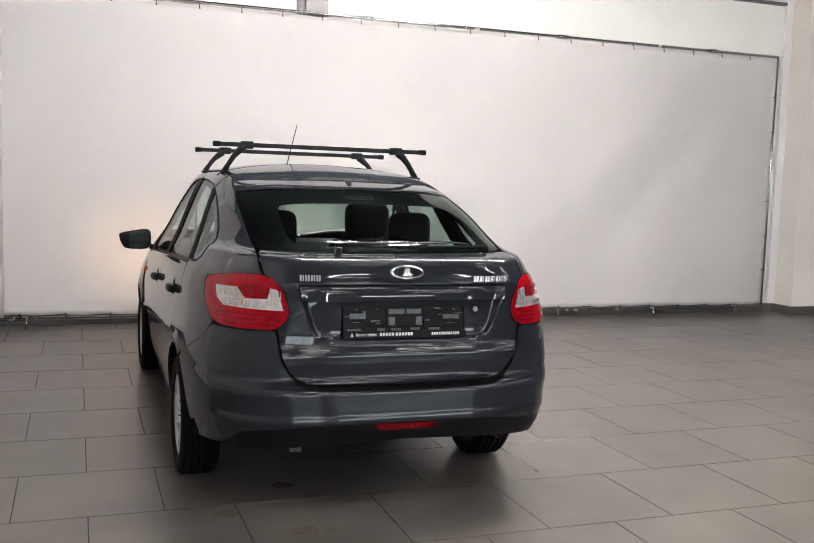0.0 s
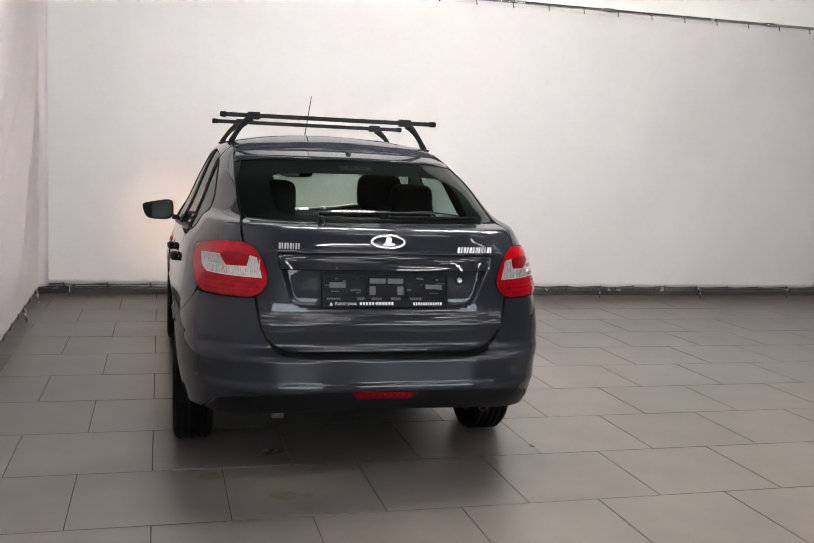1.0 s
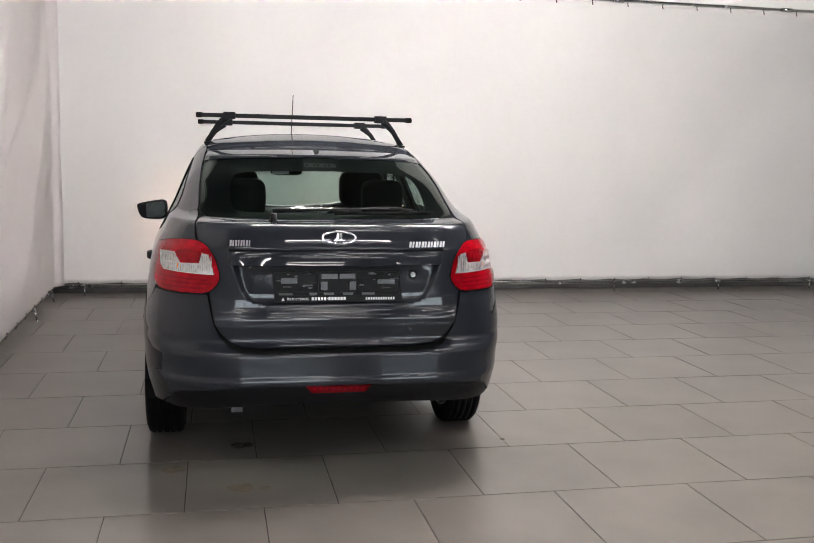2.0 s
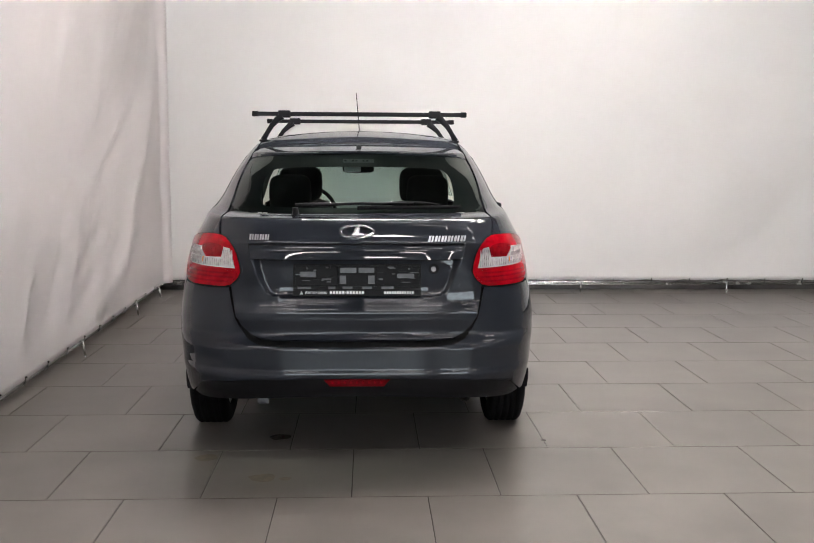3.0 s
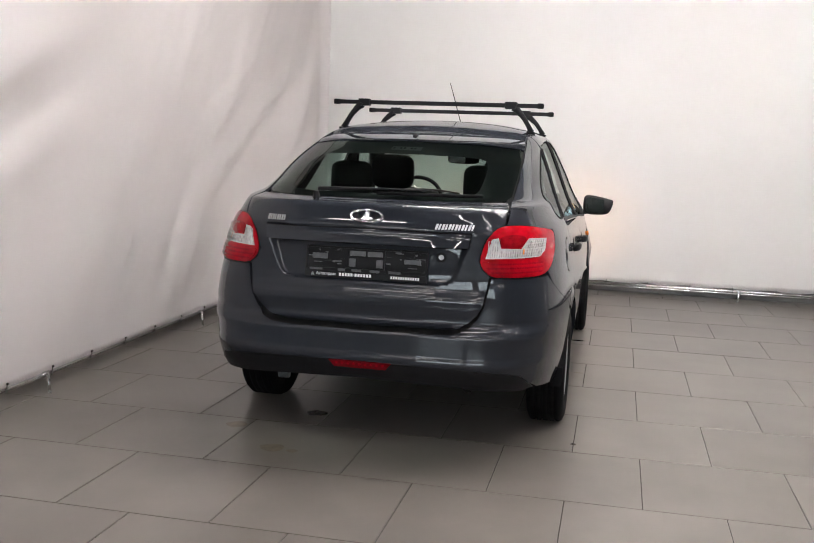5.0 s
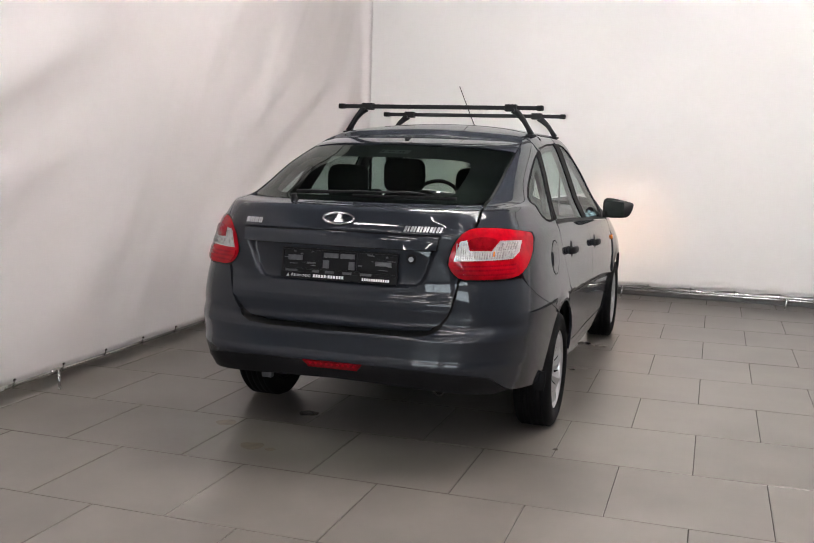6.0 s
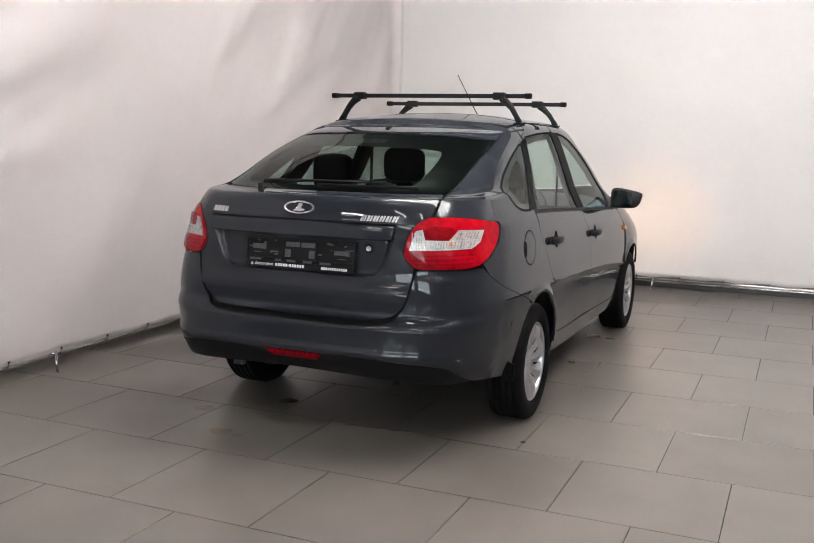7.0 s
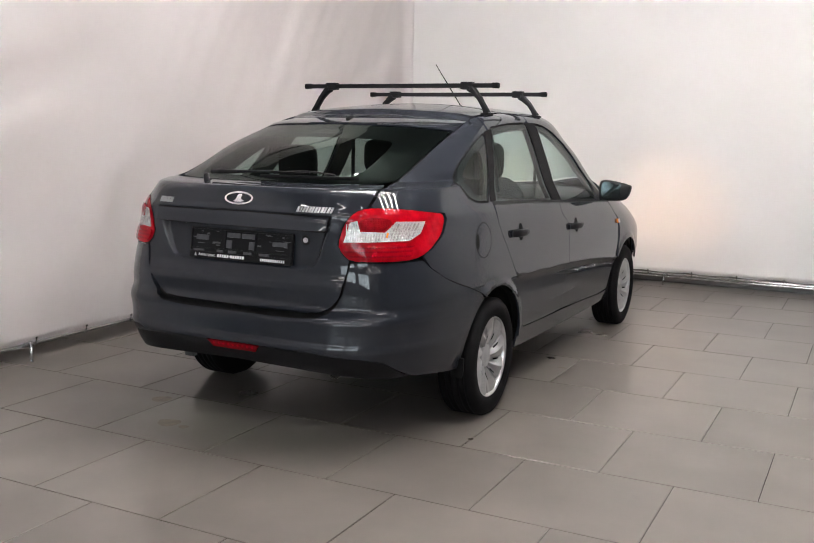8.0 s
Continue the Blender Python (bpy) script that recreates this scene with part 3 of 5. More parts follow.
gate = panel("tailgate", GATE, PAINT, car, "graphite tailgate with a hollow for the plate", step=.0085, relief=gate_relief)
trim_loop = [T(.430, .930), T(.440, .982), T(0, .986), T(-.440, .982), T(-.430, .930), T(0, .930)]
panel("handle_strip", trim_loop, PAINT, gate, "body-coloured strip over the plate", step=.02, raise_by=.004, rim=.03, gap=.0, relief=lambda uv, p: .021 * (.985 - p[:, 2]) / .055)
wider = [T(.433, .924), T(.4445, .9855), T(0, .990), T(-.4445, .9855), T(-.433, .924), T(0, .925)]
panel("strip_gap", wider, DARK, gate, "dark gap round the strip", holes=[trim_loop], step=.02, raise_by=.0022, rim=0, gap=0)

RED_MID = [T(.548, .975), T(.555, .930), T(.625, .925), T(.652, .968), T(.60, .985)]
WHITE = [T(.500, .886), T(.521, .966), T(.545, .972), T(.556, .929), T(.632, .924), T(.656, .966), T(.716, .960), T(.716, .912), T(.700, .888)]
RED_LOW = [T(.486, .880), T(.735, .882), T(.726, .836), T(.702, .818), T(.533, .818), T(.500, .842)]
for k, mirror in enumerate((lambda l: l, flip)):
    panel("lamp_seal", mirror(LAMP), DARK, car, "black gap round the tail light", step=.02, raise_by=.0012, rim=.006, gap=-.0055)
    lamp = panel("tail_light", mirror(LAMP), RED_LENS, car, "red and clear wrap-round tail light", step=.02, raise_by=.005, rim=.02, gap=-.0005)
    panel("clear_lens", mirror(WHITE), CLEAR_LENS, lamp, "ribbed clear lens band", step=.016, raise_by=.0105, rim=.006, gap=0)
    panel("red_lens", mirror(rounded(RED_MID, 2)), RED_DEEP, lamp, "deep red brake lens", step=.016, raise_by=.013, rim=.006, gap=0)
    panel("bulb_seat", mirror(ring(T(.590, .955), .017, .017, 24)), RED_DEEP, lamp, "round dark bulb seat", holes=[mirror(ring(T(.590, .955), .010, .010, 24))], step=.01, raise_by=.0145, rim=.003, gap=0)
    panel("bulb_glass", mirror(ring(T(.590, .955), .009, .009, 20)), RED_BAND, lamp, "dim red bulb", step=.01, raise_by=.0138, rim=.002, gap=0)
    panel("red_lens", mirror(rounded(RED_LOW, 1)), RED_LENS, lamp, "glossy red lens band", step=.016, raise_by=.011, rim=.006, gap=0)
    for dz in (-.018, 0, .016):
        panel("red_stripe", mirror([T(.505 + abs(dz), .852 + dz), T(.715, .852 + dz), T(.712, .845 + dz), T(.512 + abs(dz), .845 + dz)]), RED_BAND, lamp, "darker red stripe", step=.02, raise_by=.0125, rim=.004, gap=0)
    panel("amber_lens", mirror(ring(T(.640, .912), .007, .011, 14)), AMBER, lamp, "amber glint of the blinker bulb", step=.02, raise_by=.0112, rim=.002, gap=0)
    for j in range(8):
        x = .652 + .007 * j
        panel("lens_rib", mirror([T(x, .925), T(x + .003, .925), T(x + .006, .957), T(x + .003, .957)]), LENS_SHADE, lamp, step=.03, raise_by=.0122, rim=.002, gap=0)
    for j in range(24):
        x = .508 + j * .0084
        zt = .960 if x < .545 else .920
        panel("lens_rib", mirror([T(x, .892), T(x + .0028, .892), T(x + .0028, zt), T(x, zt)]), LENS_SHADE, lamp, step=.03, raise_by=.0125, rim=.003, gap=0)

# rear window, the strip above it, roof
WINDOW_R = [T(0, 1.1085), T(.30, 1.1095), T(.50, 1.1125), T(.545, 1.1155), T(.563, 1.128), T(.562, 1.18), T(.558, 1.25), T(.545, 1.325), T(.525, 1.339), T(.36, 1.354), T(0, 1.363)]
WINDOW_R = WINDOW_R + [(-a, b) for a, b in WINDOW_R[-2:0:-1]]
glass = panel("rear_window", WINDOW_R, REAR_GLASS, car, "tinted heated rear window", step=.03, raise_by=-.004, rim=.004, gap=.004)
FRIT = [T(0, 1.130), T(.38, 1.133), T(.425, 1.146), T(.432, 1.20), T(.425, 1.26), T(.40, 1.288), T(.30, 1.298), T(0, 1.303)]
FRIT = rounded(FRIT + [(-a, b) for a, b in FRIT[-2:0:-1]], 1)
panel("black_border", WINDOW_R, GLOSSY_BLACK, glass, "black printed edge of the glass", holes=[FRIT], step=.03, raise_by=-.007, rim=0, gap=.005)
TOP_STRIP = [T(.548, 1.335), T(.535, 1.375), T(.527, 1.405), T(.40, 1.415), T(.2, 1.43), T(0, 1.434)]
TOP_STRIP = [T(0, 1.364), T(.36, 1.356), T(.528, 1.341), *TOP_STRIP]
TOP_STRIP = TOP_STRIP + [(-a, b) for a, b in TOP_STRIP[-2:0:-1]]
top = panel("tailgate_top", TOP_STRIP, PAINT, car, "upper edge of the tailgate over the glass", step=.02, relief=lambda uv, p: .004 * smooth(1.34, 1.36, p[:, 2]) - .024 * np.clip((p[:, 2] - 1.36) / .07, 0, 1) - .004)
GUTTER = [(1.15, .530), (1.35, .528), (1.6, .524), (1.9, .518), (2.2, .512), (2.45, .508)]
roof_loop = [(x, y) for y, x in GUTTER] + [(.45, 2.50), (.3, 2.535), (0, 2.55)]
roof_half = [(0, 1.19), (.12, 1.178), (.25, 1.145), (.36, 1.135), (.45, 1.15)] + roof_loop
ROOF = roof_half + [(-a, b) for a, b in roof_half[-2:0:-1]]
def roof_relief(uv, p):
    """The roof turns down towards the tailgate joint, and has a shallow gutter along each side."""
    back = np.interp(np.abs(p[:, 0]), (0, .12, .25, .36, .45, .53), (1.19, 1.178, 1.145, 1.135, 1.15, 1.16))
    return -.021 * smooth(.10, 0, p[:, 1] - back)


panel("roof", ROOF, PAINT, car, "smooth graphite roof", step=.03, place=plan_place, relief=roof_relief)
edge = [(.523, 1.156), (.45, 1.146), (.36, 1.131), (.25, 1.141), (.12, 1.174), (0, 1.186)]
edge = edge + [(-a, b) for a, b in edge[-2::-1]]
panel("roof_seal", [*edge, *[(a, b - .026 * (1 - (a / .56) ** 4)) for a, b in edge[::-1]]], GLOSSY_BLACK, car, "black strip between roof and tailgate", step=.03, place=plan_place, raise_by=-.0225, rim=.004, gap=0)
gutter3 = lambda y: float(np.interp(y, [g[0] for g in GUTTER], [g[1] for g in GUTTER]))
G = lambda y, d=.006: (u_of(gutter3(y) + d, y), float(np.interp(top_z(gutter3(y) + d, y), _zs, _vs)))

# flanks
QUARTER_W = rounded([F(.705, 1.113), F(.82, 1.172), F(.96, 1.233), F(1.12, 1.292), F(1.235, 1.328), F(1.165, 1.22), F(.985, 1.014), F(.83, 1.016), F(.745, 1.052)], 1)
DOOR_FOOT = [F(1.222, .575), F(1.246, .540), F(1.283, .450), F(1.303, .365)]
BUMP_SEAM = [F(.735, .611), F(.62, .650), F(.50, .686), F(.41, .720), F(.325, .770), F(.291, .820)]
DOOR_BACK = [F(1.285, 1.395), F(1.268, 1.345), F(1.175, 1.217), F(.99, 1.005), F(.993, .906), F(1.083, .774), F(1.172, .640), F(1.222, .565)]
QUARTER = [T(.579, 1.083), T(.568, 1.105), T(.569, 1.130), T(.568, 1.18), T(.564, 1.25), T(.552, 1.326), T(.541, 1.375), G(1.16), G(1.22), G(1.27),
           *DOOR_BACK[:-1], *DOOR_FOOT, F(1.262, .348), *arch(AXLES[0], 6, 115, 26), *BUMP_SEAM,
           T(.741, .824), T(.753, .850), T(.757, .905), T(.749, .962), T(.738, .986), T(.722, .993), T(.640, 1.0175), T(.574, 1.0215), T(.580, 1.056)]
def quarter_relief(uv, p):
    """A lip round the rear wheel arch."""
    r = np.hypot(p[:, 1] - AXLES[0], p[:, 2] - HUB_Z)
    return .007 * smooth(ARCH_R + .05, ARCH_R + .012, r)


FUEL = ring(F(.800, .845), .082, .076)
quarters = both("quarter_panel", QUARTER, PAINT, car, "rear wing with the fuel flap", [QUARTER_W], step=.020, gap=.0014, relief=quarter_relief)
panel("fuel_flap", FUEL, PAINT, quarters[0], "round fuel flap", step=.03, raise_by=.0012, rim=.004, gap=.001)
panel("flap_gap", [*ring(F(.800, .845), .0865, .0805)], DARK, quarters[0], "dark gap round the fuel flap", holes=[ring(F(.800, .845), .0825, .0765)], step=.02, raise_by=.0008, rim=0, gap=0)
# the shaded finger hollow is only a flat black patch
panel("finger_dent", ring(F(.730, .843), .017, .036, 20), DARK, quarters[0], "black patch for the shade in the finger hollow", step=.02, raise_by=.003, rim=0, gap=0)
for k, w in enumerate((QUARTER_W, flip(QUARTER_W))):
    q = panel("quarter_window", w, GLASS, car, "small fixed quarter window", step=.03, raise_by=-.003, rim=.004, gap=.003)
    inset = rounded([F(.80, 1.125), F(.96, 1.205), F(1.09, 1.255), F(1.12, 1.235), F(1.08, 1.16), F(.97, 1.045), F(.88, 1.042), F(.83, 1.065)], 2)
    panel("black_border", w, GLOSSY_BLACK, q, "dark printed edge of the glass", holes=[inset if k == 0 else flip(inset)], step=.03, raise_by=-.006, rim=0, gap=.004)

B_TOP, B_LOW = (1.876, 2.035), (1.842, 1.990)
BELT = curve([(.95, 1.003), (1.2, .996), (1.9, .962), (2.4, .936), (2.9, .908), (3.1, .895)])
belt = lambda y, d=0.0: F(y, float(BELT(y)) + d)
REAR_GLASS_LOOP = [F(1.012, 1.022), F(1.20, 1.222), F(1.30, 1.338), F(1.345, 1.354), F(1.48, 1.366), F(1.605, 1.375), F(1.74, 1.380), F(B_TOP[0], 1.382), F(1.862, 1.17), belt(B_LOW[0], .006), belt(1.4, .006), belt(1.06, .006)]
FRONT_GLASS_LOOP = [F(B_TOP[1], 1.380), F(2.16, 1.368), F(2.28, 1.335), F(2.42, 1.265), F(2.56, 1.155), F(2.69, 1.025), F(2.775, .925), belt(2.6, .006), belt(2.3, .006), belt(B_LOW[1], .006), F(2.012, 1.17)]
SPLIT = [belt(1.93, -.012), F(1.962, .887), F(2.075, .82), F(2.050, .704), F(2.020, .527), F(1.965, .338)]
CREASE = curve([(1.15, .640), (1.24, .618), (1.56, .601), (2.0, .583), (2.46, .555), (2.9, .515), (3.3, .47)])


def door_relief(uv, p):
    """The pressed line along the doors, hollow below it."""
    d = p[:, 2] - CREASE(p[:, 1])
    return -.013 * smooth(.020, -.018, d) * smooth(-.30, -.05, d) + .003 * np.exp(-(d - .012) ** 2 / .0002)


def wing_relief(uv, p):
    """The front wing swells over the wheel, with a lip round the arch."""
    r = np.hypot(p[:, 1] - AXLES[1], p[:, 2] - HUB_Z)
    return .020 * smooth(2.98, 3.46, p[:, 1]) * smooth(.90, .62, p[:, 2]) + .006 * smooth(ARCH_R + .045, ARCH_R + .012, r)


REAR_DOOR = [belt(1.0, -.012), *DOOR_BACK[4:7], *DOOR_FOOT, F(1.335, .349), F(1.6, .340), *SPLIT[::-1], belt(1.6, -.012), belt(1.3, -.012)]
FRONT_DOOR = [*SPLIT, F(2.4, .320), F(2.8, .302), F(2.98, .31), F(3.055, .40), F(3.125, .50), F(3.150, .60), F(3.185, .70), F(3.175, .77), F(3.02, .864), belt(2.96, -.012), belt(2.5, -.012), belt(2.2, -.012)]
HANDLES = {"rear_door": (1.255, .842), "front_door": (2.19, .802)}
FRAME_R = [F(1.292, 1.391), G(1.30), G(1.6), G(1.92), F(1.92, 1.40), F(B_TOP[0], 1.390), F(1.605, 1.382), F(1.345, 1.361), F(1.296, 1.345)]
FRAME_F = [G(1.924), G(2.2), G(2.45), F(2.62, 1.235), F(2.77, 1.06), F(2.86, .93), F(2.80, .918), F(2.70, 1.03), F(2.57, 1.162), F(2.43, 1.272), F(2.285, 1.342), F(2.16, 1.375), F(B_TOP[1], 1.388), F(1.93, 1.388)]
B_PILLAR = [F(B_TOP[0] + .003, 1.389), F(B_TOP[1] - .003, 1.387), F(2.009, 1.17), belt(B_LOW[1] - .003, -.002), belt(B_LOW[0] + .003, -.002), F(1.865, 1.17)]
C_TRIM = [F(1.040, 1.010), F(1.228, 1.222), F(1.322, 1.346), F(1.240, 1.335), F(1.158, 1.216), F(.976, 1.008)]
SEAL = rounded([F(.692, 1.115), F(.815, 1.180), F(.955, 1.241), F(1.12, 1.301), F(1.24, 1.335), F(1.16, 1.215), F(.982, 1.005), F(.826, 1.007), F(.735, 1.044)], 1)
for k, mirror in enumerate((lambda l: l, flip)):
    for kind, loop, pane_loop, frame_loop in (("rear_door", REAR_DOOR, REAR_GLASS_LOOP, FRAME_R), ("front_door", FRONT_DOOR, FRONT_GLASS_LOOP, FRAME_F)):
        door = panel(kind, mirror(loop), PAINT, car, "closed graphite door with a pressed line", step=.015, relief=door_relief)
        panel("side_window", mirror(pane_loop), GLASS, door, "clear greenish side window", step=.04, raise_by=-.006, rim=.004, gap=.002)
        panel("window_frame", mirror(frame_loop), PAINT, door, step=.03, rim=.02)
        hy, hz = HANDLES[kind]
        sx = 1 if k == 0 else -1
        # flat black patch painted on the door for the shade behind the handle
        panel("handle_cup", mirror(ring(F(hy + .02, hz), .030, .043, 20)), DARK, door, "black patch for the shade in the handle hollow", step=.02, raise_by=.0012, rim=0, gap=0)
        bm, xs = bmesh.new(), [float(side_x(hy + d, hz)) for d in (-.105, -.06, 0, .06, .085)]
        sweep(bm, [(sx * (x + o), hy + d, hz) for x, o, d in zip(xs, (.010, .026, .030, .022, .006), (-.105, -.06, 0, .06, .085))], [.010, .012, .012, .010, .006], [.017, .019, .017, .014, .010], 12)
        part("door_handle", bm, BLACK, door, "black plastic pull handle", smooth=True)
    panel("pillar_cover", mirror(B_PILLAR), RUBBER, car, "black film on the door pillar", step=.04, raise_by=-.001, rim=.012, gap=.001)
    panel("pillar_cover", mirror(C_TRIM), RUBBER, car, "black strip between the side windows", step=.03, raise_by=.003, rim=.012, gap=.0)
    panel("window_seal", mirror(SEAL), RUBBER, quarters[k], "black rubber seal", holes=[mirror(QUARTER_W)], step=.03, raise_by=.0015, rim=.008, gap=0)
    panel("belt_strip", mirror([belt(.99, -.011), belt(1.5, -.011), belt(2.0, -.011), belt(2.5, -.011), belt(2.95, -.011), belt(2.95, .004), belt(2.5, .004), belt(2.0, .004), belt(1.5, .004), belt(1.0, .004)]), BLACK, car, "black rubber strip under the windows", step=.04, raise_by=.002, rim=.012, gap=.001)
    panel("sill", mirror([F(1.262, .352), F(1.300, .3665), F(1.335, .348), F(1.6, .339), F(2.0, .331), F(2.4, .319), F(2.8, .301), F(3.03, .30), F(3.02, .235), F(2.4, .235), F(1.7, .24), F(1.245, .25)]), PAINT, car, "body-coloured sill under the doors", step=.03, rim=.012, raise_by=-.001)
    FENDER = [belt(2.965, -.008), F(3.025, .862), F(3.18, .77), F(3.19, .70), F(3.155, .60), F(3.13, .52), *arch(AXLES[1], 137, 30, 16), F(3.78, .47), F(3.80, .60), F(3.82, .66), F(3.62, .80), F(3.45, .865), F(3.2, .905)]
    fender = panel("front_wing", mirror(FENDER), PAINT, car, "front wing over the wheel", step=.022, relief=wing_relief)
    panel("side_blinker", mirror(ring(F(3.165, .752), .026, .016, 18)), AMBER, fender, "small amber side blinker", step=.02, raise_by=.013, rim=.012, gap=0)
    panel("headlight", mirror(rounded([F(3.84, .66), F(3.66, .795), F(3.85, .80), F(3.98, .75), F(4.06, .69), F(4.06, .64), F(3.95, .62)], 1)), CLEAR_LENS, car, "clear headlight with the parking lamp lit", step=.03, raise_by=.002, rim=.03)

# the tail bumper wraps round to the wheel arches
wb = [T(.529, .806), T(.518, .745), T(.503, .680), T(.480, .636), T(.448, .596), T(.40, .575), T(.30, .568)]
low = [T(.15, .4325), T(.40, .430), T(.60, .412), T(.66, .398), T(.695, .352), T(.72, .322)]
arch_back = [F(AXLES[0] + ARCH_R * math.cos(radians(a)), HUB_Z + ARCH_R * math.sin(radians(a))) for a in (177, 168, 160, 150, 140, 130, 122, 115.5)]
BUMPER = [T(0, .566), *wb[::-1], T(.62, .804), F(.284, .806), *BUMP_SEAM[::-1][1:], *arch_back[::-1], F(.525, .293), *low[::-1], T(0, .4335)]
BUMPER = BUMPER + [(-a, b) for a, b in BUMPER[-2:0:-1]]
REFLECT = [T(-.138, .432), T(.138, .432), T(.112, .400), T(-.112, .400)]
bumper = panel("rear_bumper", BUMPER, PAINT, car, "graphite bumper wrapping round the tail", step=.012, rim=.025, gap=.0014)
VALANCE = [T(0, .4315), T(.40, .428), T(.60, .410), T(.66, .396), T(.694, .350), T(.712, .325), T(.66, .318), T(.42, .338), T(.30, .344), T(0, .352)]
VALANCE = VALANCE + [(-a, b) for a, b in VALANCE[-2:0:-1]]
valance = panel("lower_valance", VALANCE, BLACK, bumper, "grained black lower bumper", holes=[REFLECT], step=.025, raise_by=-.003, rim=.03, gap=.001)
panel("reflector", REFLECT, RED_DARK, bumper, "long red fog lamp in the bumper", step=.02, raise_by=.001, rim=.02, gap=.001)
for j in range(9):
    panel("lens_rib", ring(T(-.10 + .025 * j, .420), .006, .006, 8), RED_BAND, bumper, step=.02, raise_by=.0035, rim=.004, gap=0)

# bonnet, windscreen, nose
bonnet = [(0, 3.20), (.35, 3.16), (.60, 3.06), (.70, 3.00), (.735, 3.2), (.72, 3.45), (.66, 3.68), (.60, 3.80), (.4, 3.93), (0, 3.98)]
panel("bonnet", bonnet + [(-a, b) for a, b in bonnet[-2:0:-1]], PAINT, car, "graphite bonnet", step=.05, place=plan_place)
wind = [(0, 2.565), (.3, 2.55), (.45, 2.515), (.50, 2.48), (.545, 2.62), (.61, 2.80), (.66, 2.95), (.55, 3.06), (.3, 3.15), (0, 3.18)]
WIND = wind + [(-a, b) for a, b in wind[-2:0:-1]]
panel("windscreen", WIND, GLASS, car, "clear greenish windscreen", step=.05, place=plan_place, raise_by=-.003, rim=.004, gap=.002)
fb = lambda x, z: (u_of(x, float(front_y(x, z))), float(np.interp(z, _zs, _vs)))
nose_half = [fb(.02, .62), fb(.5, .63), F(4.07, .63), F(3.94, .61), F(3.83, .60), F(3.79, .47), *arch(AXLES[1], 28, 8, 5), F(3.75, .22), F(4.0, .2), fb(.5, .2), fb(.02, .2)]
for mirror in (lambda l: l, flip):
    nb = panel("front_bumper", mirror(nose_half), PAINT, car, "graphite front bumper", step=.04, rim=.02)
    panel("grille", mirror([fb(.02, .76), fb(.5, .765), F(4.07, .70), fb(.5, .64), fb(.02, .64)]), BLACK, nb, "black front grille", step=.04, rim=.02)


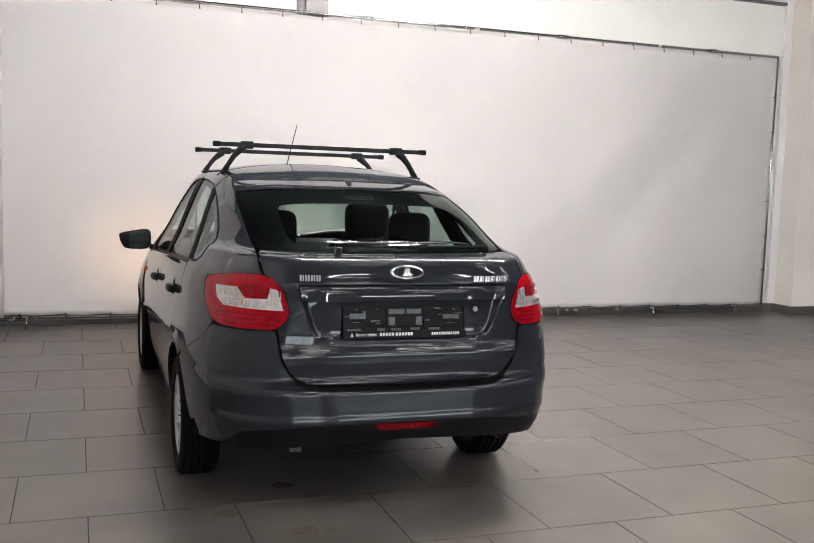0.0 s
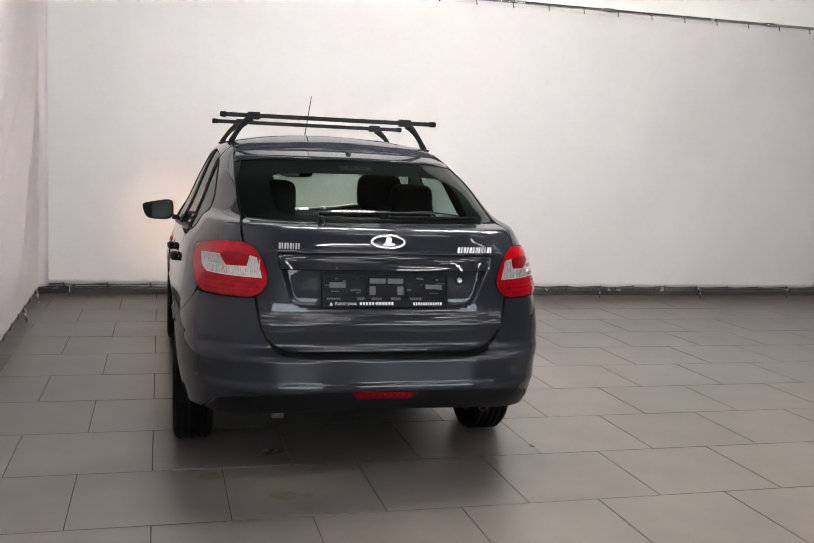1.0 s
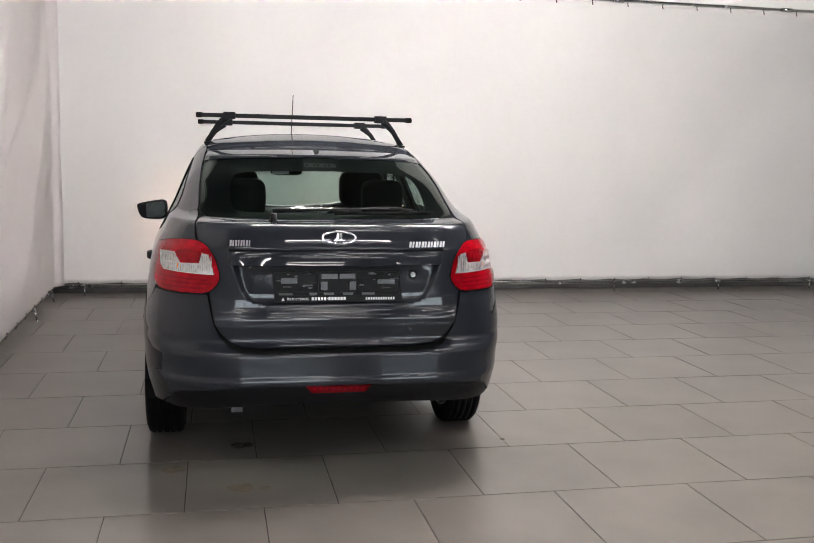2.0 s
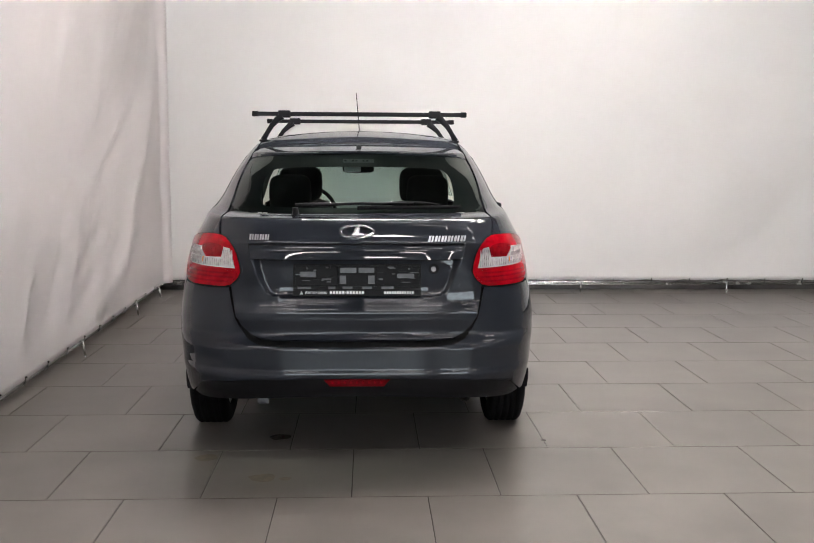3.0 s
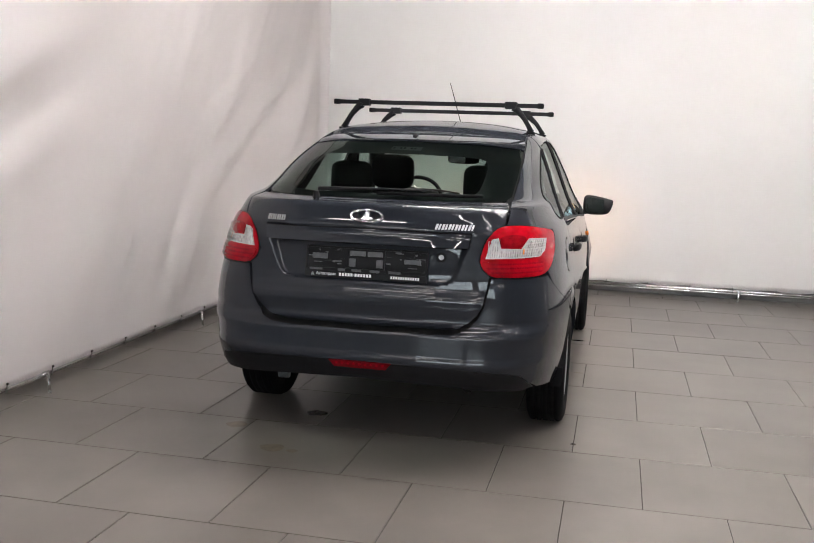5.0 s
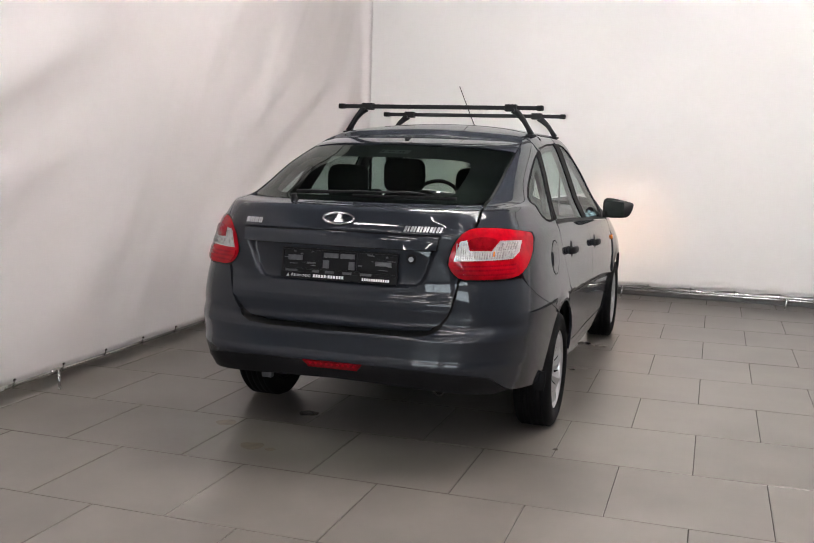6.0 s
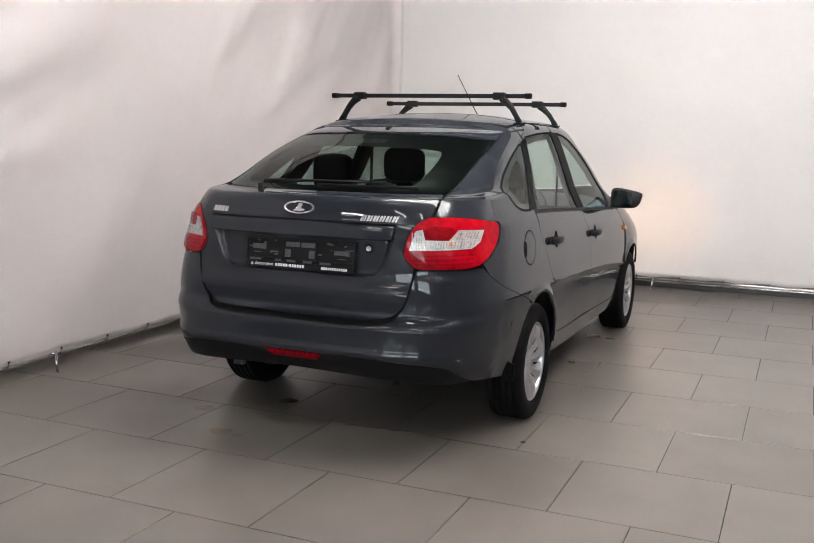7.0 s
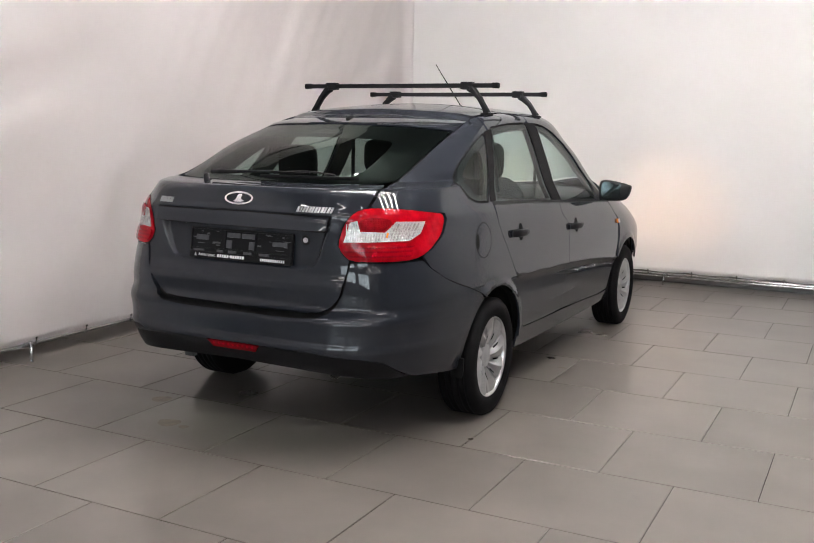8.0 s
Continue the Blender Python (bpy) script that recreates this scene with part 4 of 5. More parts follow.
# inner shell, wheel wells, floor pan: all that is dark behind the sheets
def shell():
    wells = [arch(y, 0, 360, 30, ARCH_R * 1.0)[:-1] for y in AXLES]
    half = [T(0, 1.098), T(.50, 1.098), F(.5, 1.02), belt(.8, .0), belt(1.2, -.016), belt(2.0, -.016), belt(2.9, -.016), F(3.3, .86), F(3.8, .70), fb(.3, .74), fb(0, .74), fb(0, .20), fb(.5, .20), F(3.75, .20), F(3.4, .2), F(2, .22), F(1.1, .24), F(.62, .36), F(.40, .37), T(.5, .37), T(0, .37)]
    for mirror in (lambda l: l, flip):
        panel("inner_body", mirror(half), DARK, car, "dark inner body behind the sheets", [mirror(w) for w in wells], step=.05, raise_by=-.034, rim=0, gap=0)
        side = [T(.552, 1.11), T(.552, 1.18), T(.548, 1.25), T(.535, 1.33), T(.52, 1.38), G(1.2, -.01), G(1.6, -.01), G(2.0, -.01), G(2.43, -.01), F(2.62, 1.205), F(2.78, 1.03), F(2.9, .92), belt(2.8, 0), belt(2.3, 0), belt(1.6, 0), belt(1.0, 0), F(.7, 1.0), F(.45, 1.05)]
        cut = [rounded([F(.80, 1.115), F(.96, 1.205), F(1.09, 1.255), F(1.125, 1.235), F(1.085, 1.16), F(.975, 1.045), F(.88, 1.042), F(.82, 1.065)], 1),
               [F(1.17, 1.03), F(1.29, 1.20), F(1.36, 1.325), F(1.6, 1.350), F(1.872, 1.362), F(1.857, 1.17), F(1.838, .985), F(1.4, 1.01)],
               [F(2.045, 1.36), F(2.17, 1.348), F(2.30, 1.30), F(2.5, 1.175), F(2.68, 1.0), F(2.72, .942), F(2.3, .955), F(2.0, .968), F(2.02, 1.17)]]
        panel("pillar_lining", mirror(side), TRIM_GREY, car, "grey lining of the pillars", [mirror(c) for c in cut], step=.05, raise_by=-.036, rim=-.02, gap=0)
    head = [(0, .93), (.3, .93), (.48, 1.0), (.50, 1.2), (.49, 1.8), (.48, 2.4), (.4, 2.47), (0, 2.5)]
    panel("headlining", head + [(-a, b) for a, b in head[-2:0:-1]], TRIM_GREY, car, "grey roof lining", step=.06, place=plan_place, raise_by=-.035, rim=0, gap=0)
    bm = box(bmesh.new(), (-.70, 1.28, .215), (.70, 2.98, .27), .02)
    box(bm, (-.50, .40, .27), (.50, 1.27, .33), .02)
    box(bm, (-.50, 2.99, .23), (.50, 3.90, .30), .02)
    box(bm, (-.30, .30, .30), (.10, .62, .345), .02)
    part("floor_pan", bm, DARK, car, "dark floor pan with the spare wheel well")
    for y in AXLES:
        for sx in (-1, 1):
            bm = bmesh.new()
            lathe(bm, [(sx * .50, .05), (sx * .50, .36), (sx * .79, .36)], 32, pose(0, y, HUB_Z))
            bmesh.ops.delete(bm, geom=[v for v in bm.verts if v.co.z < .31], context="VERTS")
            part("wheel_well", bm, DARK, car, "black wheel arch liner")
    for sx in (-1, 1):
        part("mud_flap", sweep(bmesh.new(), [(sx * .785, .572, .34), (sx * .785, .570, .29), (sx * .785, .568, .25)], [.030, .030, .024], [.004, .004, .003], 8, up=(0, 1, 0), power=6), RUBBER, car, "black rubber mud flap")
    bm = rod(bmesh.new(), (-.60, AXLES[0], .26), (.62, AXLES[0], .26), .035)
    part("rear_axle", bm, DARK, car, "dark rear axle beam", smooth=True)
    bm = bmesh.new()
    lathe(bm, [(0, .019), (.0, .023), (.20, .023), (.20, .018), (0.01, .018)], 20, pose(.455, .060, .338, 0, -6, 90))
    part("exhaust_pipe", bm, PIPE, car, "dull steel exhaust end", smooth=True)
    part("tank_strap", box(bmesh.new(), (-.435, .185, .276), (-.385, .215, .302), .005), GREY_PRINT, car, "small bare metal bracket")


shell()


def wheel(y, sx):
    """Tyre, silver seven-spoke wheel and its hub; sx: which flank."""
    root = part("wheel", rod(bmesh.new(), (sx * .60, y, HUB_Z), (sx * .69, y, HUB_Z), .10, 24), DARK, car, "wheel with a silver cover and a black tyre")
    m = pose(sx * (.732 if y < 2 else .742), y, HUB_Z) @ Matrix.Diagonal((sx, 1, 1, 1))
    bm = bmesh.new()
    prof = [(-.075, .190), (-.088, .205), (-.090, .245), (-.080, .272), (-.066, .283)]
    for g in (-.046, -.016, .016, .046):
        prof += [(g - .006, TYRE_R), (g - .004, TYRE_R - .008), (g + .004, TYRE_R - .008), (g + .006, TYRE_R)]
    prof += [(.066, .283), (.080, .272), (.090, .245), (.088, .205), (.075, .190)]
    lathe(bm, prof, 72, m)
    for v in bm.verts:                      # flat where it stands
        v.co.z = max(v.co.z, .0006)
    bmesh.ops.recalc_face_normals(bm, faces=bm.faces[:])
    part("tyre", bm, RUBBER, root, "black road tyre", smooth=True)
    bm = bmesh.new()
    lathe(bm, [(-.07, .188), (.02, .176), (.066, .184), (.078, .189), (.076, .194), (.060, .195), (-.07, .193)], 56, m)
    part("rim", bm, ALLOY, root, "silver wheel rim", smooth=True)
    bm = bmesh.new()
    lathe(bm, [(.058, .186), (.046, .17), (.036, .12), (.034, .05), (.034, .001)], 56, m)
    part("wheel_cover", bm, ALLOY, root, "silver wheel cover", smooth=True)
    for k in range(9):                      # swirling blades, each folded along a ridge
        turn = m @ pose(0, 0, 0, 40 * k)
        bm, rows = bmesh.new(), []
        for i in range(11):
            f = i / 10
            r = .046 + .141 * f
            swirl = .34 * (1 - f) ** 1.3
            half = .335 - .075 * math.exp(-((f - .40) / .20) ** 2)
            x = .040 + .024 * math.sin(math.pi * .5 * f)
            high = .012 * math.sin(math.pi * (.10 + .80 * f)) + .002
            row = ((-half, -.012), (-half + .05, -.003), (-.06, high), (.0, high * .9), (half * .55, -.001), (half - .03, -.004), (half, -.012))
            rows.append([bm.verts.new(turn @ Vector((x + dx, r * math.sin(t + swirl), r * math.cos(t + swirl)))) for t, dx in row])
        for p0, p1 in zip(rows, rows[1:]):
            for j in range(6):
                bm.faces.new((p0[j], p0[j + 1], p1[j + 1], p1[j]))
        bmesh.ops.recalc_face_normals(bm, faces=bm.faces[:])
        part("spoke", bm, ALLOY, root, "folded silver blade")
        bm = bmesh.new()
        slot = [bm.verts.new(turn @ Vector((.052 + .02 * (r - .08) / .05, r * math.sin(t), r * math.cos(t)))) for r, t in ((.078, .50), (.090, .475), (.113, .43), (.116, .47), (.098, .55), (.084, .60))]
        bm.faces.new(slot)
        bmesh.ops.solidify(bm, geom=bm.faces[:], thickness=.003)
        part("vent_slot", bm, DARK, root, "dark wedge-shaped opening")
    bm = bmesh.new()
    lathe(bm, [(.03, .062), (.046, .058), (.050, .046), (.047, .030), (.052, .026), (.054, .001)], 32, m)
    part("hub_cap", bm, ALLOY, root, "silver hub cap", smooth=True)


for y in AXLES:
    for sx in (1, -1):
        wheel(y, sx)


# ---- small parts of the car ----
def tail_bar(x0, x1, z0, z1, lean=0.0):
    return [T(x0, z0), T(x1, z0), T(x1 + lean, z1), T(x0 + lean, z1)]


def badges():
    """Chrome badges on the tailgate, as plain shapes."""
    for name, x0, x1, z, n, lean, wide in (("badge", -.440, -.355, 1.004, 4, .002, .80), ("badge", .292, .452, .999, 6, .006, .86)):
        pitch = (x1 - x0) / n / 2
        for k in range(2 * n):
            a = x0 + pitch * k
            panel(name, tail_bar(a, a + pitch * wide * (.62 if k % 2 else .8), z, z + .022, lean), SATIN, gate, "flat chrome badge bar", step=.02, raise_by=.0035, rim=.004, gap=0)
    c = T(0, 1.037)
    oval = panel("emblem", ring(c, .073, .0285, 40), CHROME, gate, "oval chrome emblem", holes=[ring(c, .064, .0215, 40)], step=.012, raise_by=.009, rim=.010, gap=0)
    panel("emblem_field", ring(c, .065, .0225, 40), PAINT, oval, "dark field of the emblem", step=.02, raise_by=.004, rim=.004, gap=0)
    panel("emblem_shape", rounded([T(-.030, 1.022), T(.022, 1.022), T(.030, 1.029), T(.010, 1.033), T(.016, 1.053), T(-.006, 1.055), T(-.014, 1.030)], 1), CHROME, oval, "plain chrome shape", step=.012, raise_by=.009, rim=.006, gap=0)


badges()


def plate_frame():
    """The empty black plate holder with the garage's print along its foot."""
    m = Matrix.Translation((.001, .044, .838)) @ Matrix.Rotation(radians(-9), 4, "X")
    bm = box(bmesh.new(), (-.264, -.002, -.066), (.264, .010, .066), .004, m)
    holder = part("plate_holder", bm, BLACK, gate, "empty black number plate holder")
    bm = bmesh.new()
    for lo, hi in (((-.264, .058), (.264, .066)), ((-.264, -.034), (-.256, .058)), ((.256, -.034), (.264, .058)), ((-.264, -.066), (.264, -.038)), ((-.256, -.026), (.256, -.021)), ((-.082, -.021), (-.076, .058)), ((.076, -.021), (.082, .058))):
        box(bm, (lo[0], -.010, lo[1]), (hi[0], -.001, hi[1]), .0015, m)
    part("holder_frame", bm, BLACK, holder)
    rnd = random.Random(5)
    for k, (x0, z0, x1, z1) in enumerate(((-.07, .030, -.004, .050), (.006, .030, .07, .050), (-.072, -.016, -.046, .018), (.046, -.016, .072, .018), (-.235, .012, -.17, .034), (-.245, -.036, -.19, -.028), (.165, .008, .235, .026), (-.12, -.037, -.09, -.027), (.10, -.037, .15, -.027), (-.06, -.037, -.02, -.027), (.02, -.037, .06, -.027))):
        part("holder_rib", box(bmesh.new(), (x0, -.008, z0), (x1, -.001, z1), .001, m), GREY_PRINT, holder, "worn grey plastic tab")
    for k in range(26):
        side = -1 if k % 2 else 1
        x, z, w = side * rnd.uniform(.095, .245), rnd.uniform(-.014, .052), rnd.uniform(.004, .02)
        part("holder_rib", box(bmesh.new(), (x - w, -.006, z), (x + w, -.001, z + rnd.uniform(.002, .007)), .0008, m), GREY_PRINT if k % 3 else BLACK, holder)
    bm = bmesh.new()
    tri = [bm.verts.new(m @ Vector((-.236 + dx, -.0108, -.0595 + dz))) for dx, dz in ((0, 0), (.014, 0), (.007, .015))]
    bm.faces.new(tri)
    bmesh.ops.solidify(bm, geom=bm.faces[:], thickness=.0006)
    part("print_mark", bm, WHITE_PRINT, holder, "small white triangle")
    words = bpy.data.curves.new("print", "FONT")
    words.body, words.size, words.extrude = "Автосервис", .0175, .0002
    tmp = new("print", words)
    me = bpy.data.meshes.new_from_object(tmp.evaluated_get(bpy.context.evaluated_depsgraph_get()))
    bpy.data.objects.remove(tmp)
    wide = max((v.co.x for v in me.vertices), default=.09)
    me.transform(m @ Matrix.Translation((-.214, -.0108, -.0575)) @ Matrix.Rotation(radians(90), 4, "X") @ Matrix.Diagonal((.090 / wide, 1, 1, 1)))
    me.materials.append(WHITE_PRINT)
    ob = new("print", me)
    ob.parent = holder
    tagged(ob, "white printed word for car service")
    x = -.112
    for w, n in ((.0125, 5), (.006, 1), (.0125, 6)):          # the name, as bars
        for _ in range(n):
            part("print_bar", box(bmesh.new(), (x, -.0112, -.058 if w > .01 else -.053), (x + w * .72, -.0104, -.0455 if w > .01 else -.050), 0, m), WHITE_PRINT, holder)
            x += w
    x = .112
    for k in range(12):                                         # the number, as bars
        part("print_bar", box(bmesh.new(), (x, -.0112, -.058), (x + .0065, -.0104, -.047), 0, m), WHITE_PRINT, holder)
        x += .0104
    bm = bmesh.new()
    lathe(bm, [(0, .0105), (-.007, .0105), (-.008, .009), (-.005, .007), (-.005, .0)], 24, pose(.318, .061, .882, 0, 0, 90) @ Matrix.Diagonal((-1, 1, 1, 1)) @ pose(0, 0, 0, 0, 0, 180))
    lock = part("boot_lock", bm, ALLOY, gate, "round chrome lock", smooth=True)
    bm = bmesh.new()
    lathe(bm, [(0, .021), (.006, .021), (.007, .013), (.0, .013)], 24, pose(.318, .063, .882, 0, 0, -90))
    part("lock_ring", bm, GLOSSY_BLACK, lock, "black ring", smooth=True)


plate_frame()


def wiper():
    on = lambda x, z, d: (x, float(rear_y(x, z)) - d, z + d * .7)
    base = part("rear_wiper", rod(bmesh.new(), (-.259, .150, 1.085), (-.259, .142, 1.130), .016, 16, .012), BLACK, glass, "black wiper lying along the foot of the glass", smooth=True)
    part("wiper_foot", rod(bmesh.new(), (-.259, .155, 1.088), (-.259, .15, 1.104), .024, 16, .018), RUBBER, base, smooth=True)
    xs = [-.262, -.20, -.10, .02, .14, .24]
    part("wiper_arm", sweep(bmesh.new(), [on(x, 1.122 + .010 * min(1, (x + .26) / .3), .022) for x in xs], [.013, .012, .009, .007, .005, .004], [.010, .010, .007, .005, .004, .004], 8), BLACK, base, smooth=True)
    xs = [.0 + .045 * k for k in range(11)]
    part("wiper_blade", sweep(bmesh.new(), [on(x, 1.121 + .004 * x, .010) for x in xs], .006, .008, 8), RUBBER, base, smooth=True)
    part("wiper_bridge", sweep(bmesh.new(), [on(x, 1.129 + .012 * math.sin(math.pi * k / 8), .016) for k, x in enumerate([.06 + .037 * k for k in range(9)])], .004, .004, 6), BLACK, base, smooth=True)
    z = float(top_z(0, .945))
    bm = sweep(bmesh.new(), [(0, .985, z + .014), (0, .955, z + .011), (0, .925, z + .004), (0, .915, z - .006)], [.006, .012, .014, .010], [.004, .008, .009, .005], 10)
    part("washer_jet", bm, BLACK, top, "small black washer jet", smooth=True)
    stop = panel("stop_lamp", tail_bar(-.075, .075, 1.319, 1.336), GREY_PRINT, glass, "high stop lamp behind the glass", step=.03, raise_by=-.0058, rim=0, gap=0)
    for k in range(8):
        panel("stop_segment", tail_bar(-.068 + .0175 * k, -.058 + .0175 * k, 1.324, 1.331), GREY_PRINT if k % 3 == 1 else BLACK, stop, step=.03, raise_by=-.0052, rim=0, gap=0)


wiper()


def antenna():
    z = float(top_z(-.008, 2.33))
    foot = part("antenna", rod(bmesh.new(), (-.008, 2.345, z - .006), (-.009, 2.325, z + .022), .014, 14, .008), BLACK, car, "thin black roof aerial leaning back", smooth=True)
    part("whip", rod(bmesh.new(), (-.009, 2.325, z + .02), (-.026, 1.982, 1.723), .0034, 8, .0022), BLACK, foot, smooth=True)


antenna()


def wing_mirror(sx):
    c = Vector((.884 if sx > 0 else .902, 2.79, .976))
    bm = bmesh.new()
    outline = [(-.097, -.062), (.060, -.060), (.088, -.030), (.104, .028), (.094, .044), (-.030, .068), (-.078, .070), (-.097, .050)]
    outline = rounded(outline, 2)
    rings = []
    for d, k in ((-.052, .93), (-.046, 1.0), (-.01, 1.0), (.03, .93), (.058, .76), (.072, .42)):
        rings.append([bm.verts.new((sx * (c.x + x * k), c.y + d, c.z + z * k)) for x, z in outline])
    n = len(outline)
    for r0, r1 in zip(rings, rings[1:]):
        for k in range(n):
            bm.faces.new((r0[k], r0[(k + 1) % n], r1[(k + 1) % n], r1[k]))
    bm.faces.new(rings[0]), bm.faces.new(rings[-1][::-1])
    bmesh.ops.recalc_face_normals(bm, faces=bm.faces[:])
    shell_ob = part("wing_mirror", bm, BLACK, car, "black wing mirror on the door", smooth=True)
    bm = bmesh.new()
    face = [bm.verts.new((sx * (c.x + x * .84), c.y - .0545 + x * .05, c.z + z * .82)) for x, z in outline]
    bm.faces.new(face if sx > 0 else face[::-1])
    bmesh.ops.solidify(bm, geom=bm.faces[:], thickness=.002)
    bmesh.ops.recalc_face_normals(bm, faces=bm.faces[:])
    part("mirror_glass", bm, MIRROR, shell_ob, "mirror glass")
    bm = sweep(bmesh.new(), [(sx * .735, 2.80, .925), (sx * .775, 2.79, .925), (sx * .81, 2.785, .932)], [.05, .035, .03], [.022, .016, .018], 10, up=(0, 0, 1))
    part("mirror_arm", bm, BLACK, shell_ob, smooth=True)
    tri = [F(2.66, .927), F(2.80, .921), F(2.86, .93), F(2.70, 1.035)]
    panel("mirror_base", tri if sx > 0 else flip(tri), BLACK, shell_ob, "black corner plate", step=.03, raise_by=.002, rim=.01, gap=.001)


wing_mirror(1), wing_mirror(-1)


def pad(bm, c, size, p=3.2, n=20, lean=0.0):
    """A soft upholstered block."""
    m = Matrix.Translation(c) @ Matrix.Rotation(lean, 4, "X")
    rings = []
    for j in range(n // 2 + 1):
        a = math.pi * (j / (n // 2) - .5)
        row = []
        for k in range(n):
            b = 2 * math.pi * k / n
            f = lambda v: math.copysign(abs(v) ** (2 / p), v)
            row.append(bm.verts.new(m @ Vector((size[0] / 2 * f(math.cos(a)) * f(math.cos(b)), size[1] / 2 * f(math.cos(a)) * f(math.sin(b)), size[2] / 2 * f(math.sin(a))))))
        rings.append(row)
    for r0, r1 in zip(rings, rings[1:]):
        for k in range(n):
            bm.faces.new((r0[k], r0[(k + 1) % n], r1[(k + 1) % n], r1[k]))
    bmesh.ops.remove_doubles(bm, verts=bm.verts[:], dist=1e-5)
    return bm


def cabin():
    for sx in (-1, 1):
        x, back = sx * .365, -.20 if sx > 0 else 0        # the passenger's seat is slid back
        seat = part("front_seat", pad(bmesh.new(), (x, 2.06 + back, .78), (.47, .14, .62), lean=-.25), FABRIC, car, "dark fabric front seat", smooth=True)
        part("seat_base", pad(bmesh.new(), (x, 2.30 + back, .50), (.48, .50, .17)), FABRIC, seat, smooth=True)
        rest = part("headrest", pad(bmesh.new(), (x - .002, 1.985 + back, 1.172), (.265, .11, .215), 4.0), FABRIC, seat, "dark headrest", smooth=True)
        for d in (-.055, .055):
            part("headrest_post", rod(bmesh.new(), (x + d, 2.0 + back, 1.02), (x + d, 1.99 + back, 1.10), .006, 8), CHROME, rest, smooth=True)
        rear = part("rear_headrest", pad(bmesh.new(), (sx * .350, 1.0, 1.150), (.215, .10, .20), 4.2), FABRIC, car, "dark rear headrest", smooth=True)
        for d in (-.05, .05):
            part("headrest_post", rod(bmesh.new(), (sx * .350 + d, 1.01, .98), (sx * .350 + d, 1.01, 1.06), .006, 8), CHROME, rear, smooth=True)
        part("seat_belt", box(bmesh.new(), (sx * .605, 1.99, .6), (sx * .608, 2.03, 1.28)), FABRIC, car, "dark seat belt on the pillar")
    part("rear_bench", pad(bmesh.new(), (0, 1.14, .69), (1.22, .16, .58), 6, lean=-.2), FABRIC, car, "dark fabric rear bench", smooth=True)
    part("bench_cushion", pad(bmesh.new(), (0, 1.56, .47), (1.24, .55, .2), 6), FABRIC, car, smooth=True)
    part("parcel_shelf", box(bmesh.new(), (-.56, .42, 1.0), (.56, 1.06, 1.012), .006), FABRIC, car, "dark parcel shelf behind the seats")
    part("dashboard", pad(bmesh.new(), (0, 2.98, .80), (1.36, .50, .36), 5), TRIM_GREY, car, "grey dashboard", smooth=True)
    part("instrument_hood", pad(bmesh.new(), (-.365, 2.86, .98), (.36, .22, .10), 3), TRIM_GREY, car, smooth=True)
    bm = bmesh.new()
    rings = []
    m = Matrix.Translation((-.365, 2.66, .955)) @ Matrix.Rotation(radians(62), 4, "X")
    for k in range(40):
        a = 2 * math.pi * k / 40
        rings.append([bm.verts.new(m @ Vector(((.185 + .014 * math.cos(b)) * math.cos(a), (.185 + .014 * math.cos(b)) * math.sin(a), .014 * math.sin(b)))) for b in [2 * math.pi * j / 10 for j in range(10)]])
    for k in range(40):
        r0, r1 = rings[k], rings[(k + 1) % 40]
        for j in range(10):
            bm.faces.new((r0[j], r1[j], r1[(j + 1) % 10], r0[(j + 1) % 10]))
    wheel_ob = part("steering_wheel", bm, BLACK, car, "black steering wheel", smooth=True)
    part("wheel_hub", pad(bmesh.new(), (-.365, 2.68, .95), (.17, .06, .13), 3), BLACK, wheel_ob, smooth=True)
    for a in (0, 180, 270):
        e = m @ Vector((.18 * math.cos(radians(a)), .18 * math.sin(radians(a)), 0))
        part("wheel_spoke", sweep(bmesh.new(), [(-.365, 2.68, .95), tuple(e)], .018, .010, 8), BLACK, wheel_ob, smooth=True)
    bm = pad(bmesh.new(), (-.02, 2.56, 1.258), (.215, .035, .062), 4)
    inside_mirror = part("inside_mirror", bm, BLACK, car, "black inside mirror under the roof", smooth=True)
    bm = box(bmesh.new(), (-.115, 2.538, 1.236), (-.005, 2.541, 1.280))
    part("mirror_glass", bm, SATIN, inside_mirror)
    part("mirror_stem", rod(bmesh.new(), (-.02, 2.57, 1.27), (-.02, 2.60, 1.36), .010, 10), BLACK, inside_mirror)


cabin()


def parking_lamp(sx):
    lens = part("parking_lamp", rod(bmesh.new(), (sx * .60, 4.075, .70), (sx * .60, 4.10, .70), .03, 20), LAMP_ON, car, "lit warm parking lamp")
    lamp = bpy.data.lights.new("parking_light", "SPOT")
    lamp.energy, lamp.color, lamp.spot_size, lamp.spot_blend, lamp.shadow_soft_size = HEAD_LIGHT, (1.0, .60, .36), radians(62), 1.0, .03
    ob = new("parking_light", lamp)
    ob.matrix_world = look((sx * .61, 4.22, .70), (sx * .72, 5.33, .70))


parking_lamp(1), parking_lamp(-1)


